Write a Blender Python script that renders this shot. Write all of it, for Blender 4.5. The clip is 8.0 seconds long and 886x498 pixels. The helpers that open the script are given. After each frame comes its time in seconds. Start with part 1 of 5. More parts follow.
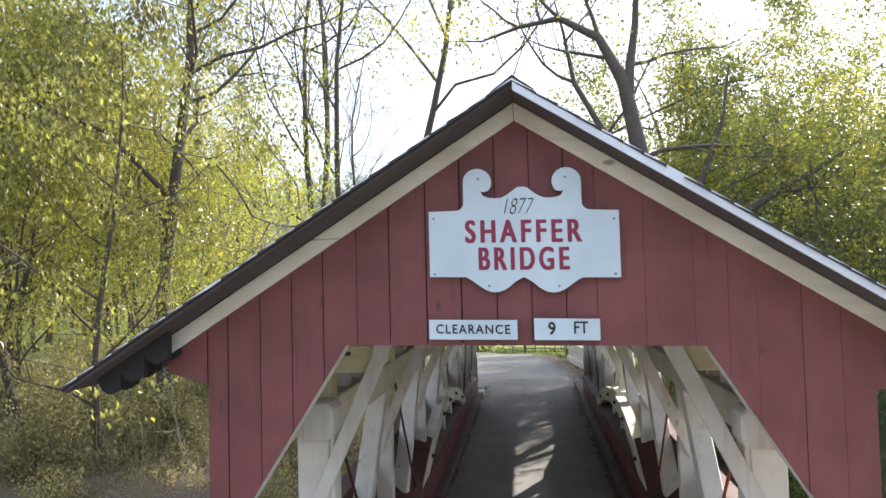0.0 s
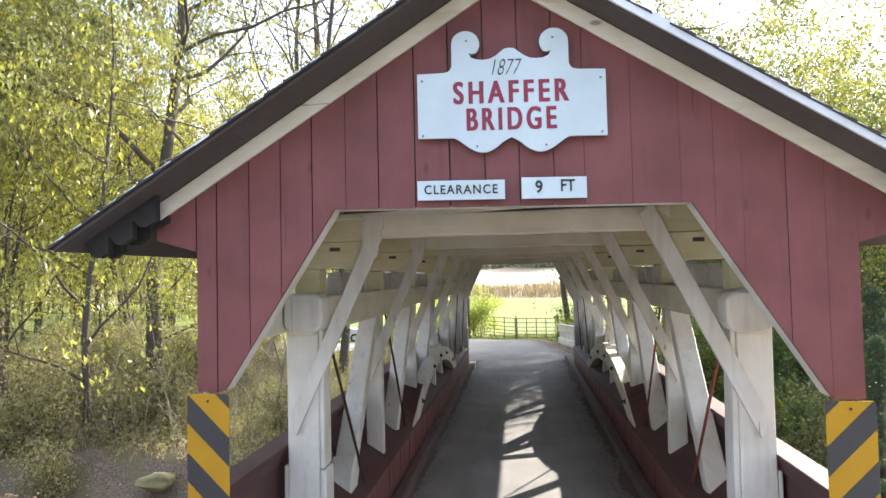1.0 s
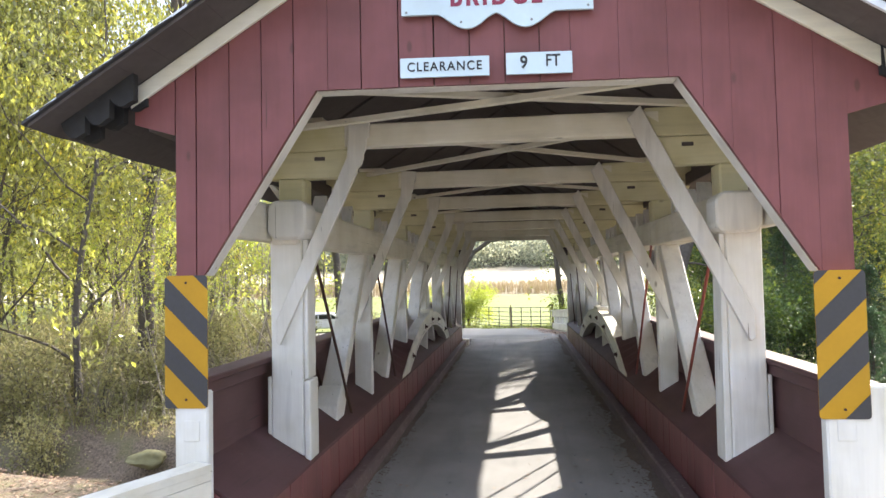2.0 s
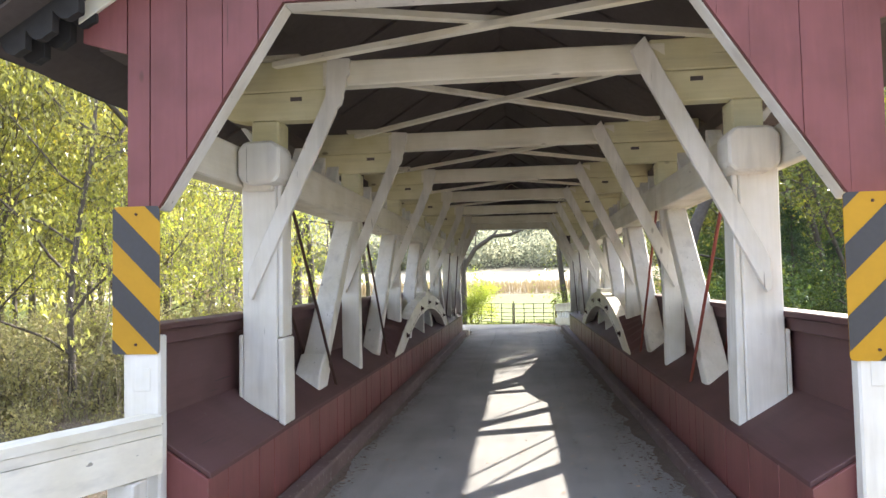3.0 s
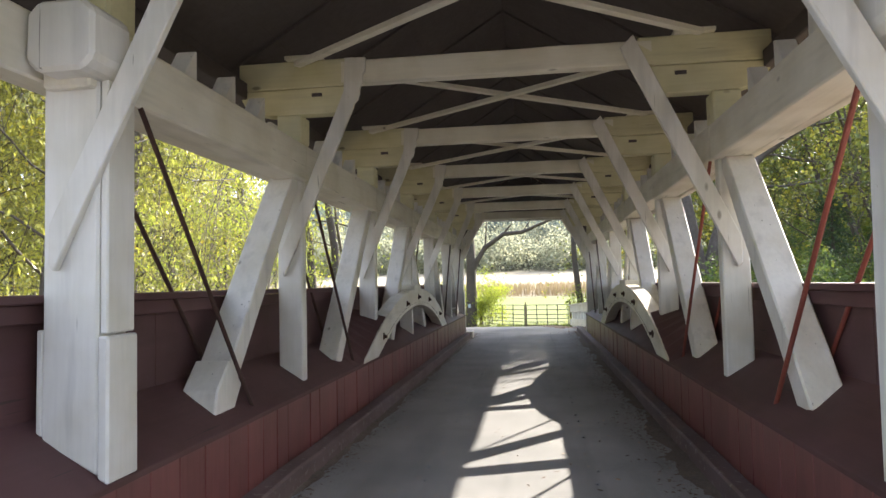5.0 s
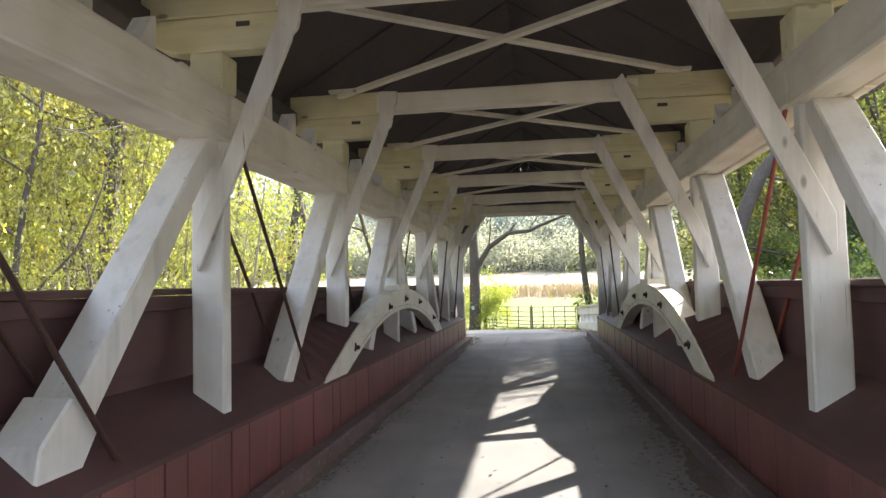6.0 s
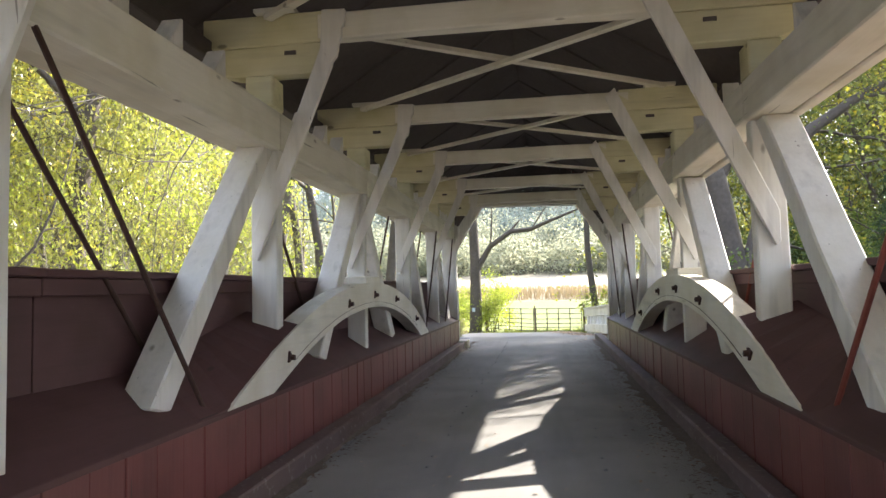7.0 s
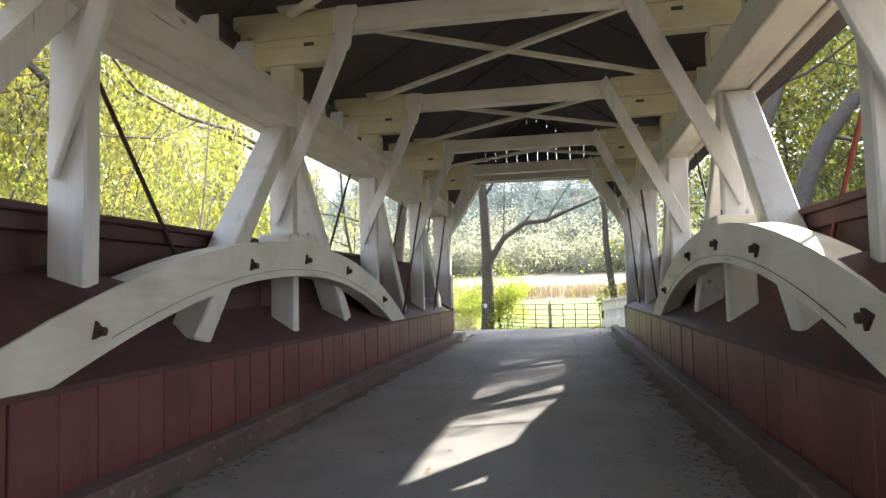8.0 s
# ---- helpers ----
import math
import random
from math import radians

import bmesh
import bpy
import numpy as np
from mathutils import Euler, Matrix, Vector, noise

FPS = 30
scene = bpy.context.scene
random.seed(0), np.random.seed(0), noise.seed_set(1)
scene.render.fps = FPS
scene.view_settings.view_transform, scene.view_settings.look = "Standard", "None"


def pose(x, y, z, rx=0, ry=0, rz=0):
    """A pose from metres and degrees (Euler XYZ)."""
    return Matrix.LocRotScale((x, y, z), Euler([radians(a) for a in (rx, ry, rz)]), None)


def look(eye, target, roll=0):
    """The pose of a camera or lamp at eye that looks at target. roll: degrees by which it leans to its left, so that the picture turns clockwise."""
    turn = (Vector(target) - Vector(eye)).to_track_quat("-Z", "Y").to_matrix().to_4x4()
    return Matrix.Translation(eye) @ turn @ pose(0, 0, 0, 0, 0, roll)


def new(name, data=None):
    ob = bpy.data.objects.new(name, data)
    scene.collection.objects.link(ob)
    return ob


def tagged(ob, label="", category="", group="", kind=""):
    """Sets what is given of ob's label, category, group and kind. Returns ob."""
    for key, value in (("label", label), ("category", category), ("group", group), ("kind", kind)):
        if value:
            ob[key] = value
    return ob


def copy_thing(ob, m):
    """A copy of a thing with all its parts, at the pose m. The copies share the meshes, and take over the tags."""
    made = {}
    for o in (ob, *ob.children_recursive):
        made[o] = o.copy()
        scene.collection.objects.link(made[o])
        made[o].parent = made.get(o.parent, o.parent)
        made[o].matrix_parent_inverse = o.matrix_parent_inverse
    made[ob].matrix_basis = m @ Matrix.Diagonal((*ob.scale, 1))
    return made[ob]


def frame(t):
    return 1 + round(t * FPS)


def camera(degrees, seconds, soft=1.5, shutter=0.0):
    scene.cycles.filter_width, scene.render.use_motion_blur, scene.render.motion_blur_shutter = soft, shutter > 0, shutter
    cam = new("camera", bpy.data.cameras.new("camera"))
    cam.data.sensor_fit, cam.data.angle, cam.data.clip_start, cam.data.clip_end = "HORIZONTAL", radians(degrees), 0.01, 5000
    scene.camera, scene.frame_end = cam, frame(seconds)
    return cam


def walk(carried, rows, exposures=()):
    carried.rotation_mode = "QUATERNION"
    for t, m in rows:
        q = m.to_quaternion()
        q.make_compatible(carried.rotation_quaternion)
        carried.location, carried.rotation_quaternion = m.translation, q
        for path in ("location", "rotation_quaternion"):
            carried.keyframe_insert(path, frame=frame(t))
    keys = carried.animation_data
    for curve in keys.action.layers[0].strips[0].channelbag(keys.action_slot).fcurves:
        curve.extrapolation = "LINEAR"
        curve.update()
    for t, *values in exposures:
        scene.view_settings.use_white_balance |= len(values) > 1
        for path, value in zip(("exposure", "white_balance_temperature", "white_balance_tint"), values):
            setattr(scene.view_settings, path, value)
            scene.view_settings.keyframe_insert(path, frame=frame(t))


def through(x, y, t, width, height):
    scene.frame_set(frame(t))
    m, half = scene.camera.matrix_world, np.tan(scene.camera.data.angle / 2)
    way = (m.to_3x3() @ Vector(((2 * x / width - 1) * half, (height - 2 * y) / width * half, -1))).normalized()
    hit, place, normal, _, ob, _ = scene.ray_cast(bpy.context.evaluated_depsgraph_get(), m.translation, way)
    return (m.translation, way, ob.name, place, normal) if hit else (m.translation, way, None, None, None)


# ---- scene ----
cam = camera(67.4, 8.0)
PATH = [
    (0, (0.065, -4.682, 4.123), (-0.185, -2.7, 4.206), -1.4),
    (0.5, (0.067, -4.682, 3.65), (-0.17, -2.698, 3.736), -1.5),
    (1, (0.07, -4.668, 3.145), (-0.157, -2.682, 3.228), -1.3),
    (1.5, (0.085, -4.632, 2.631), (-0.131, -2.645, 2.715), -1.2),
    (2, (0.127, -4.54, 2.297), (-0.088, -2.553, 2.384), -1.2),
    (3.5, (0.25, -3.596, 1.736), (0.013, -1.613, 1.832), -1.1),
    (4, (0.296, -3.086, 1.688), (0.049, -1.104, 1.785), -1.1),
    (4.5, (0.32, -2.427, 1.642), (0.062, -0.446, 1.744), -1.2),
    (6, (0.327, 0.024, 1.582), (0.041, 2.001, 1.693), -1.3),
    (6.5, (0.321, 0.984, 1.534), (0.029, 2.959, 1.65), -1.4),
    (7, (0.357, 2.014, 1.449), (0.059, 3.988, 1.569), -1.4),
    (7.5, (0.494, 3.09, 1.288), (0.169, 5.059, 1.409), -1.5),
    (8, (0.631, 4.215, 1.084), (0.273, 6.179, 1.208), -1.5),
]
EXPOSURES = [(0.0, 1.4), (0.5, 1.7), (1.0, 1.8), (1.5, 2.08), (2.2, 1.97), (3.5, 2.28), (4.0, 2.1), (4.5, 1.83), (6.0, 2.15), (8.0, 2.25)]
walk(cam, [(t, look(eye, target, roll)) for t, eye, target, roll in PATH], EXPOSURES)

# ---- light ----
SUN = Vector((1.045, 1.23, 1.0)).normalized()
world = bpy.data.worlds.new("sky")
scene.world = world
world.use_nodes = True
wn = world.node_tree.nodes
sky = wn.new("ShaderNodeTexSky")
sky.sky_type = "NISHITA"
sky.sun_disc = False
sky.sun_elevation = math.asin(SUN.z)
sky.sun_rotation = math.atan2(SUN.x, SUN.y)
sky.air_density, sky.dust_density, sky.ozone_density = 1.0, 3.0, 1.0
wn["Background"].inputs["Strength"].default_value = 0.12
wl = world.node_tree.links
w_tc, w_nz, w_rp, w_mx = wn.new("ShaderNodeTexCoord"), wn.new("ShaderNodeTexNoise"), wn.new("ShaderNodeMapRange"), wn.new("ShaderNodeMix")
w_nz.inputs["Scale"].default_value, w_nz.inputs["Detail"].default_value, w_nz.inputs["Roughness"].default_value = 2.2, 8, 0.62
w_rp.inputs[1].default_value, w_rp.inputs[2].default_value, w_rp.inputs[3].default_value, w_rp.inputs[4].default_value = 0.38, 0.68, 0.2, 0.97
w_mx.data_type = "RGBA"
w_mx.inputs[7].default_value = (5.9, 6.6, 8.7, 1)
wl.new(w_tc.outputs["Generated"], w_nz.inputs[0])
wl.new(w_nz.outputs[0], w_rp.inputs[0])
wl.new(w_rp.outputs[0], w_mx.inputs[0])
wl.new(sky.outputs[0], w_mx.inputs[6])
wl.new(w_mx.outputs[2], wn["Background"].inputs[0])
sun = new("sun", bpy.data.lights.new("sun", "SUN"))
sun.data.energy, sun.data.angle, sun.data.color = 5.0, radians(0.6), (1.0, 0.93, 0.82)
sun.matrix_world = look(SUN * 60, (0, 0, 0))


# ---- materials ----
def nodes_of(name):
    m = bpy.data.materials.new(name)
    m.use_nodes = True
    return m, m.node_tree.nodes, m.node_tree.links, m.node_tree.nodes["Principled BSDF"]


def ramp(nodes, links, src, stops):
    r = nodes.new("ShaderNodeValToRGB")
    while len(r.color_ramp.elements) < len(stops):
        r.color_ramp.elements.new(0.5)
    for e, (p, c) in zip(r.color_ramp.elements, stops):
        e.position, e.color = p, (*c, 1)
    links.new(src, r.inputs[0])
    return r.outputs[0]


def noise_of(nodes, links, scale, detail=4, stretch=(1, 1, 1), coords="Object"):
    tc, mp, nz = nodes.new("ShaderNodeTexCoord"), nodes.new("ShaderNodeMapping"), nodes.new("ShaderNodeTexNoise")
    mp.inputs["Scale"].default_value = stretch
    nz.inputs["Scale"].default_value, nz.inputs["Detail"].default_value = scale, detail
    links.new(tc.outputs[coords], mp.inputs[0])
    links.new(mp.outputs[0], nz.inputs[0])
    return nz.outputs[0]


def mixed(nodes, links, fac, a, b, blend="MIX"):
    x = nodes.new("ShaderNodeMix")
    x.data_type, x.blend_type = "RGBA", blend
    for k, v in ((0, fac), (6, a), (7, b)):
        if isinstance(v, (int, float)):
            x.inputs[k].default_value = v
        elif isinstance(v, tuple):
            x.inputs[k].default_value = (*v, 1)
        else:
            links.new(v, x.inputs[k])
    return x.outputs[2]


def bump(nodes, links, bsdf, height, strength, distance):
    b = nodes.new("ShaderNodeBump")
    b.inputs["Strength"].default_value, b.inputs["Distance"].default_value = strength, distance
    links.new(height, b.inputs["Height"])
    links.new(b.outputs[0], bsdf.inputs["Normal"])


def painted_wood(name, colour, worn, rough=0.6, grain=(1, 1, 0.06), wear=0.62, vary=0.1, soil=(0.3, 0.26, 0.2)):
    """Old paint on sawn timber: grain along one axis, thin stains, chips down to the wood."""
    m, n, l, b = nodes_of(name)
    g = noise_of(n, l, 38, 6, grain)
    stain = noise_of(n, l, 2.3, 5)
    fine = noise_of(n, l, 17, 6)
    info = n.new("ShaderNodeObjectInfo")
    c = mixed(n, l, ramp(n, l, stain, [(0.42, (0, 0, 0)), (0.7, (0.6, 0.6, 0.6))]), colour, tuple(a * s ** 0.5 for a, s in zip(colour, soil)))
    c = mixed(n, l, ramp(n, l, g, [(0.35, (0, 0, 0)), (0.7, (0.16, 0.16, 0.16))]), c, tuple(v * 0.6 for v in colour))
    c = mixed(n, l, ramp(n, l, fine, [(wear, (0, 0, 0)), (wear + 0.06, (1, 1, 1))]), c, worn)
    tc, mp, vo = n.new("ShaderNodeTexCoord"), n.new("ShaderNodeMapping"), n.new("ShaderNodeTexVoronoi")
    mp.inputs["Scale"].default_value = tuple(0.45 if v < 0.5 else 1 for v in grain)
    vo.inputs["Scale"].default_value = 2.9
    l.new(tc.outputs["Object"], mp.inputs[0])
    l.new(mp.outputs[0], vo.inputs[0])
    c = mixed(n, l, ramp(n, l, vo.outputs["Distance"], [(0.035, (0.75, 0.75, 0.75)), (0.07, (0, 0, 0))]), c, tuple(v * 0.45 for v in worn))
    slit = noise_of(n, l, 30, 3, tuple(0.035 if v < 0.5 else 1 for v in grain))
    c = mixed(n, l, ramp(n, l, slit, [(0.715, (0, 0, 0)), (0.74, (0.8, 0.8, 0.8))]), c, tuple(v * 0.4 for v in worn))
    run = noise_of(n, l, 9, 4, tuple(0.12 if v < 0.5 else 1 for v in grain))
    c = mixed(n, l, ramp(n, l, run, [(0.55, (0, 0, 0)), (0.72, (0.38, 0.38, 0.38))]), c, tuple(v * 0.5 for v in colour))
    hsv = n.new("ShaderNodeHueSaturation")
    mr = n.new("ShaderNodeMapRange")
    mr.inputs[3].default_value, mr.inputs[4].default_value = 1 - vary, 1 + vary
    l.new(info.outputs["Random"], mr.inputs[0])
    l.new(mr.outputs[0], hsv.inputs["Value"])
    l.new(c, hsv.inputs["Color"])
    l.new(hsv.outputs[0], b.inputs["Base Color"])
    b.inputs["Roughness"].default_value = rough
    bump(n, l, b, g, 0.35, 0.004)
    return m


def plain(name, colour, rough=0.6, metal=0.0, scale=30, vary=0.3, depth=0.002, big=1.5):
    """A surface with grain at two sizes."""
    m, n, l, b = nodes_of(name)
    f, s = noise_of(n, l, scale, 6), noise_of(n, l, big, 4)
    c = mixed(n, l, f, tuple(v * (1 - vary) for v in colour), tuple(min(1, v * (1 + vary)) for v in colour))
    c = mixed(n, l, ramp(n, l, s, [(0.35, (0, 0, 0)), (0.7, (0.5, 0.5, 0.5))]), c, tuple(v * 0.65 for v in colour))
    l.new(c, b.inputs["Base Color"])
    b.inputs["Roughness"].default_value, b.inputs["Metallic"].default_value = rough, metal
    bump(n, l, b, f, 0.5, depth)
    return m


def foliage(name, tones, through=0.5, rough=0.36):
    """Thin leaves: each takes a tone of its own and lets light through."""
    m, n, l, b = nodes_of(name)
    geo = n.new("ShaderNodeNewGeometry")
    info = n.new("ShaderNodeObjectInfo")
    add = n.new("ShaderNodeMath")
    add.operation = "MULTIPLY_ADD"
    add.inputs[1].default_value = 0.38
    clump = n.new("ShaderNodeMapRange")
    clump.inputs[1].default_value, clump.inputs[2].default_value, clump.inputs[3].default_value, clump.inputs[4].default_value = 0.36, 0.64, 0.0, 0.5
    l.new(noise_of(n, l, 0.55, 2), clump.inputs[0])
    off = n.new("ShaderNodeMath")
    off.operation = "MULTIPLY_ADD"
    off.inputs[1].default_value = 0.14
    l.new(info.outputs["Random"], off.inputs[0])
    l.new(clump.outputs[0], off.inputs[2])
    l.new(geo.outputs["Random Per Island"], add.inputs[0])
    l.new(off.outputs[0], add.inputs[2])
    c = ramp(n, l, add.outputs[0], tones)
    l.new(c, b.inputs["Base Color"])
    b.inputs["Roughness"].default_value = rough
    t, x = n.new("ShaderNodeBsdfTranslucent"), n.new("ShaderNodeMixShader")
    hs = n.new("ShaderNodeHueSaturation")
    hs.inputs["Value"].default_value, hs.inputs["Saturation"].default_value = 1.7, 1.05
    l.new(c, hs.inputs["Color"])
    l.new(hs.outputs[0], t.inputs[0])
    x.inputs[0].default_value = through
    l.new(b.outputs[0], x.inputs[1])
    l.new(t.outputs[0], x.inputs[2])
    l.new(x.outputs[0], n["Material Output"].inputs[0])
    return m


WHITE = painted_wood("white_paint", (0.75, 0.735, 0.69), (0.42, 0.38, 0.30), 0.55, wear=0.74, vary=0.05, soil=(0.55, 0.5, 0.36))
# WHITE_Y and WHITE_X run warmer: patina, plus bounced warm light put into colour
WHITE_Y = painted_wood("white_paint_along", (0.76, 0.73, 0.64), (0.42, 0.38, 0.30), 0.55, grain=(1, 0.06, 1), wear=0.74, vary=0.05, soil=(0.55, 0.5, 0.36))
WHITE_X = painted_wood("white_paint_across", (0.78, 0.75, 0.64), (0.42, 0.38, 0.30), 0.55, grain=(0.06, 1, 1), wear=0.74, vary=0.05, soil=(0.55, 0.5, 0.36))
WHITE_OLD = painted_wood("yellowed_paint", (0.68, 0.645, 0.43), (0.36, 0.32, 0.2), 0.6, grain=(0.06, 1, 1), wear=0.73, vary=0.06, soil=(0.55, 0.52, 0.3))
RED = painted_wood("red_paint", (0.197, 0.064, 0.065), (0.18, 0.07, 0.06), 0.6, wear=0.76, vary=0.08)
RED_IN = painted_wood("dull_red_paint", (0.178, 0.057, 0.054), (0.17, 0.1, 0.09), 0.42, wear=0.72, vary=0.1)
RED_Y = painted_wood("red_paint_along", (0.102, 0.046, 0.046), (0.11, 0.074, 0.067), 0.65, grain=(1, 0.06, 1), wear=0.72, vary=0.08)
KERB = painted_wood("worn_kerb", (0.13, 0.09, 0.087), (0.19, 0.155, 0.145), 0.75, grain=(1, 0.06, 1), wear=0.6, vary=0.08)
DARK = plain("dark_wood", (0.1, 0.086, 0.084), 0.9, scale=14, vary=0.25)
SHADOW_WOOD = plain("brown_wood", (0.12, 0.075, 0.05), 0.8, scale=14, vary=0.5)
# rafter tails only: near black, the eave's shade put into the wood colour
EAVE_SHADE = plain("eave_shaded_wood", (0.028, 0.028, 0.03), 0.85, scale=14, vary=0.5)
SHINGLE = plain("shingle", (0.055, 0.055, 0.06), 0.9, scale=60, vary=0.5, depth=0.004)
METAL = plain("drip_edge", (0.72, 0.77, 0.85), 0.5, 0.0, 20, 0.1, 0.0005)
# white boards tinted blue: the skylight on them is put into this colour
SIGN = plain("skylit_sign_white", (0.6, 0.73, 0.8), 0.5, 0, 25, 0.05, 0.0005)
LETTER_RED = plain("letter_red", (0.26, 0.022, 0.06), 0.5)
LETTER_BLACK = plain("letter_black", (0.02, 0.02, 0.025), 0.5)
YELLOW = plain("reflective_yellow", (0.47, 0.25, 0.004), 0.65, 0, 40, 0.08, 0.0005)
BLACK = plain("sign_black", (0.042, 0.042, 0.047), 0.45, 0, 40, 0.2, 0.0005)
IRON = plain("rusty_iron", (0.075, 0.04, 0.032), 0.7, 0.3, 40, 0.5)
SCREW = plain("screw_metal", (0.2, 0.22, 0.23), 0.5, 0.5, 40, 0.3)
RED_IRON = plain("red_iron", (0.22, 0.055, 0.04), 0.6, 0.1, 40, 0.3)
BARK = plain("bark", (0.1, 0.085, 0.07), 0.9, scale=9, vary=0.5, depth=0.02)
BARK_DARK = plain("dark_bark", (0.095, 0.078, 0.064), 0.9, scale=9, vary=0.5, depth=0.02)
STONE = plain("stone", (0.24, 0.22, 0.11), 0.85, scale=5, vary=0.4, depth=0.02)
GLASS_DARK = plain("car_glass", (0.02, 0.025, 0.03), 0.08)
CAR_WHITE = plain("car_paint", (0.75, 0.76, 0.77), 0.3, 0, 5, 0.03, 0.0002)
RUBBER = plain("rubber", (0.02, 0.02, 0.02), 0.8)
LEAF_AUTUMN = foliage("autumn_leaves", [(0.0, (0.07, 0.064, 0.038)), (0.3, (0.158, 0.16, 0.06)), (0.55, (0.27, 0.28, 0.076)), (0.8, (0.42, 0.41, 0.08)), (1.0, (0.55, 0.39, 0.06))], 0.41, 0.3)
LEAF_GREEN = foliage("green_leaves", [(0.0, (0.035, 0.052, 0.02)), (0.4, (0.105, 0.13, 0.034)), (0.75, (0.25, 0.25, 0.045)), (1.0, (0.48, 0.36, 0.048))], 0.42, 0.34)
LEAF_DARK = foliage("evergreen_needles", [(0.0, (0.025, 0.05, 0.022)), (0.7, (0.045, 0.08, 0.03)), (1.0, (0.085, 0.115, 0.035))], 0.3)
LEAF_BRUSH = foliage("brush_leaves", [(0.0, (0.12, 0.108, 0.06)), (0.35, (0.225, 0.215, 0.096)), (0.7, (0.34, 0.315, 0.142)), (1.0, (0.45, 0.34, 0.2))], 0.38, 0.62)
# both far foliages are paled: the haze of distance is mixed into their tones
LEAF_HAZED = foliage("hazed_far_leaves", [(0.0, (0.17, 0.185, 0.14)), (0.5, (0.25, 0.262, 0.185)), (1.0, (0.33, 0.31, 0.215))], 0.5, 0.95)
LEAF_HAZED_BLUE = foliage("hazed_far_needles", [(0.0, (0.1, 0.13, 0.13)), (0.5, (0.15, 0.185, 0.17)), (1.0, (0.22, 0.24, 0.2))], 0.3, 0.95)
LEAF_LIME = foliage("lime_leaves", [(0.0, (0.1, 0.12, 0.03)), (0.4, (0.26, 0.31, 0.055)), (0.8, (0.42, 0.45, 0.075)), (1.0, (0.55, 0.5, 0.09))], 0.5, 0.36)
TWIG = plain("pale_twig", (0.26, 0.225, 0.17), 0.85, scale=9, vary=0.4, depth=0.004)
LITTER = foliage("fallen_leaves", [(0.0, (0.12, 0.078, 0.054)), (0.5, (0.28, 0.19, 0.135)), (1.0, (0.46, 0.33, 0.24))], 0.1, 0.6)
DEBRIS = foliage("leaf_debris", [(0.0, (0.07, 0.05, 0.04)), (0.7, (0.13, 0.095, 0.07)), (1.0, (0.22, 0.15, 0.1))], 0.1, 0.8)
GRASS = foliage("grass_blades", [(0.0, (0.07, 0.1, 0.018)), (1.0, (0.16, 0.18, 0.035))], 0.4)
CORN = foliage("dry_corn", [(0.0, (0.15, 0.115, 0.065)), (1.0, (0.29, 0.23, 0.14))], 0.25, 0.7)


def asphalt():
    m, n, l, b = nodes_of("asphalt")
    grit, patch, streak = noise_of(n, l, 130, 3), noise_of(n, l, 1.1, 5), noise_of(n, l, 3, 4, (1, 0.12, 1))
    c = mixed(n, l, ramp(n, l, grit, [(0.4, (0, 0, 0)), (0.7, (1, 1, 1))]), (0.155, 0.152, 0.15), (0.31, 0.302, 0.295))
    c = mixed(n, l, ramp(n, l, patch, [(0.4, (0, 0, 0)), (0.7, (0.55, 0.55, 0.55))]), c, (0.3, 0.29, 0.28))
    c = mixed(n, l, ramp(n, l, streak, [(0.5, (0, 0, 0)), (0.75, (0.4, 0.4, 0.4))]), c, (0.1, 0.098, 0.097))
    l.new(c, b.inputs["Base Color"])
    b.inputs["Roughness"].default_value = 0.8
    b.inputs["Specular IOR Level"].default_value = 0.25
    bump(n, l, b, grit, 0.6, 0.004)
    return m


def earth():
    """Leaf litter and brush soil near the water, mown meadow, pale stubble further off: split by place and noise."""
    m, n, l, b = nodes_of("earth")
    tc, sep = n.new("ShaderNodeTexCoord"), n.new("ShaderNodeSeparateXYZ")
    l.new(tc.outputs["Object"], sep.inputs[0])
    wob = noise_of(n, l, 0.25, 4)
    add = n.new("ShaderNodeMath")
    add.operation = "MULTIPLY_ADD"
    add.inputs[1].default_value = 6.0
    l.new(wob, add.inputs[0])
    l.new(sep.outputs["Y"], add.inputs[2])

    def step(a, z):
        r = n.new("ShaderNodeMapRange")
        r.inputs[1].default_value, r.inputs[2].default_value = a, z
        l.new(add.outputs[0], r.inputs[0])
        return r.outputs[0]

    f, g = noise_of(n, l, 14, 6), noise_of(n, l, 1.2, 5)
    litter = mixed(n, l, ramp(n, l, f, [(0.35, (0, 0, 0)), (0.65, (1, 1, 1))]), (0.085, 0.064, 0.046), (0.23, 0.175, 0.13))
    litter = mixed(n, l, ramp(n, l, g, [(0.45, (0, 0, 0)), (0.65, (0.7, 0.7, 0.7))]), litter, (0.14, 0.13, 0.06))
    grass = mixed(n, l, f, (0.09, 0.12, 0.022), (0.17, 0.19, 0.035))
    straw = mixed(n, l, f, (0.26, 0.22, 0.15), (0.36, 0.31, 0.22))
    c = mixed(n, l, step(24, 32), litter, grass)
    c = mixed(n, l, step(104, 112), c, straw)
    c = mixed(n, l, step(228, 238), c, mixed(n, l, f, (0.05, 0.05, 0.03), (0.1, 0.09, 0.05)))
    l.new(c, b.inputs["Base Color"])
    b.inputs["Roughness"].default_value = 0.9
    bump(n, l, b, f, 0.7, 0.03)
    return m


ASPHALT, EARTH = asphalt(), earth()


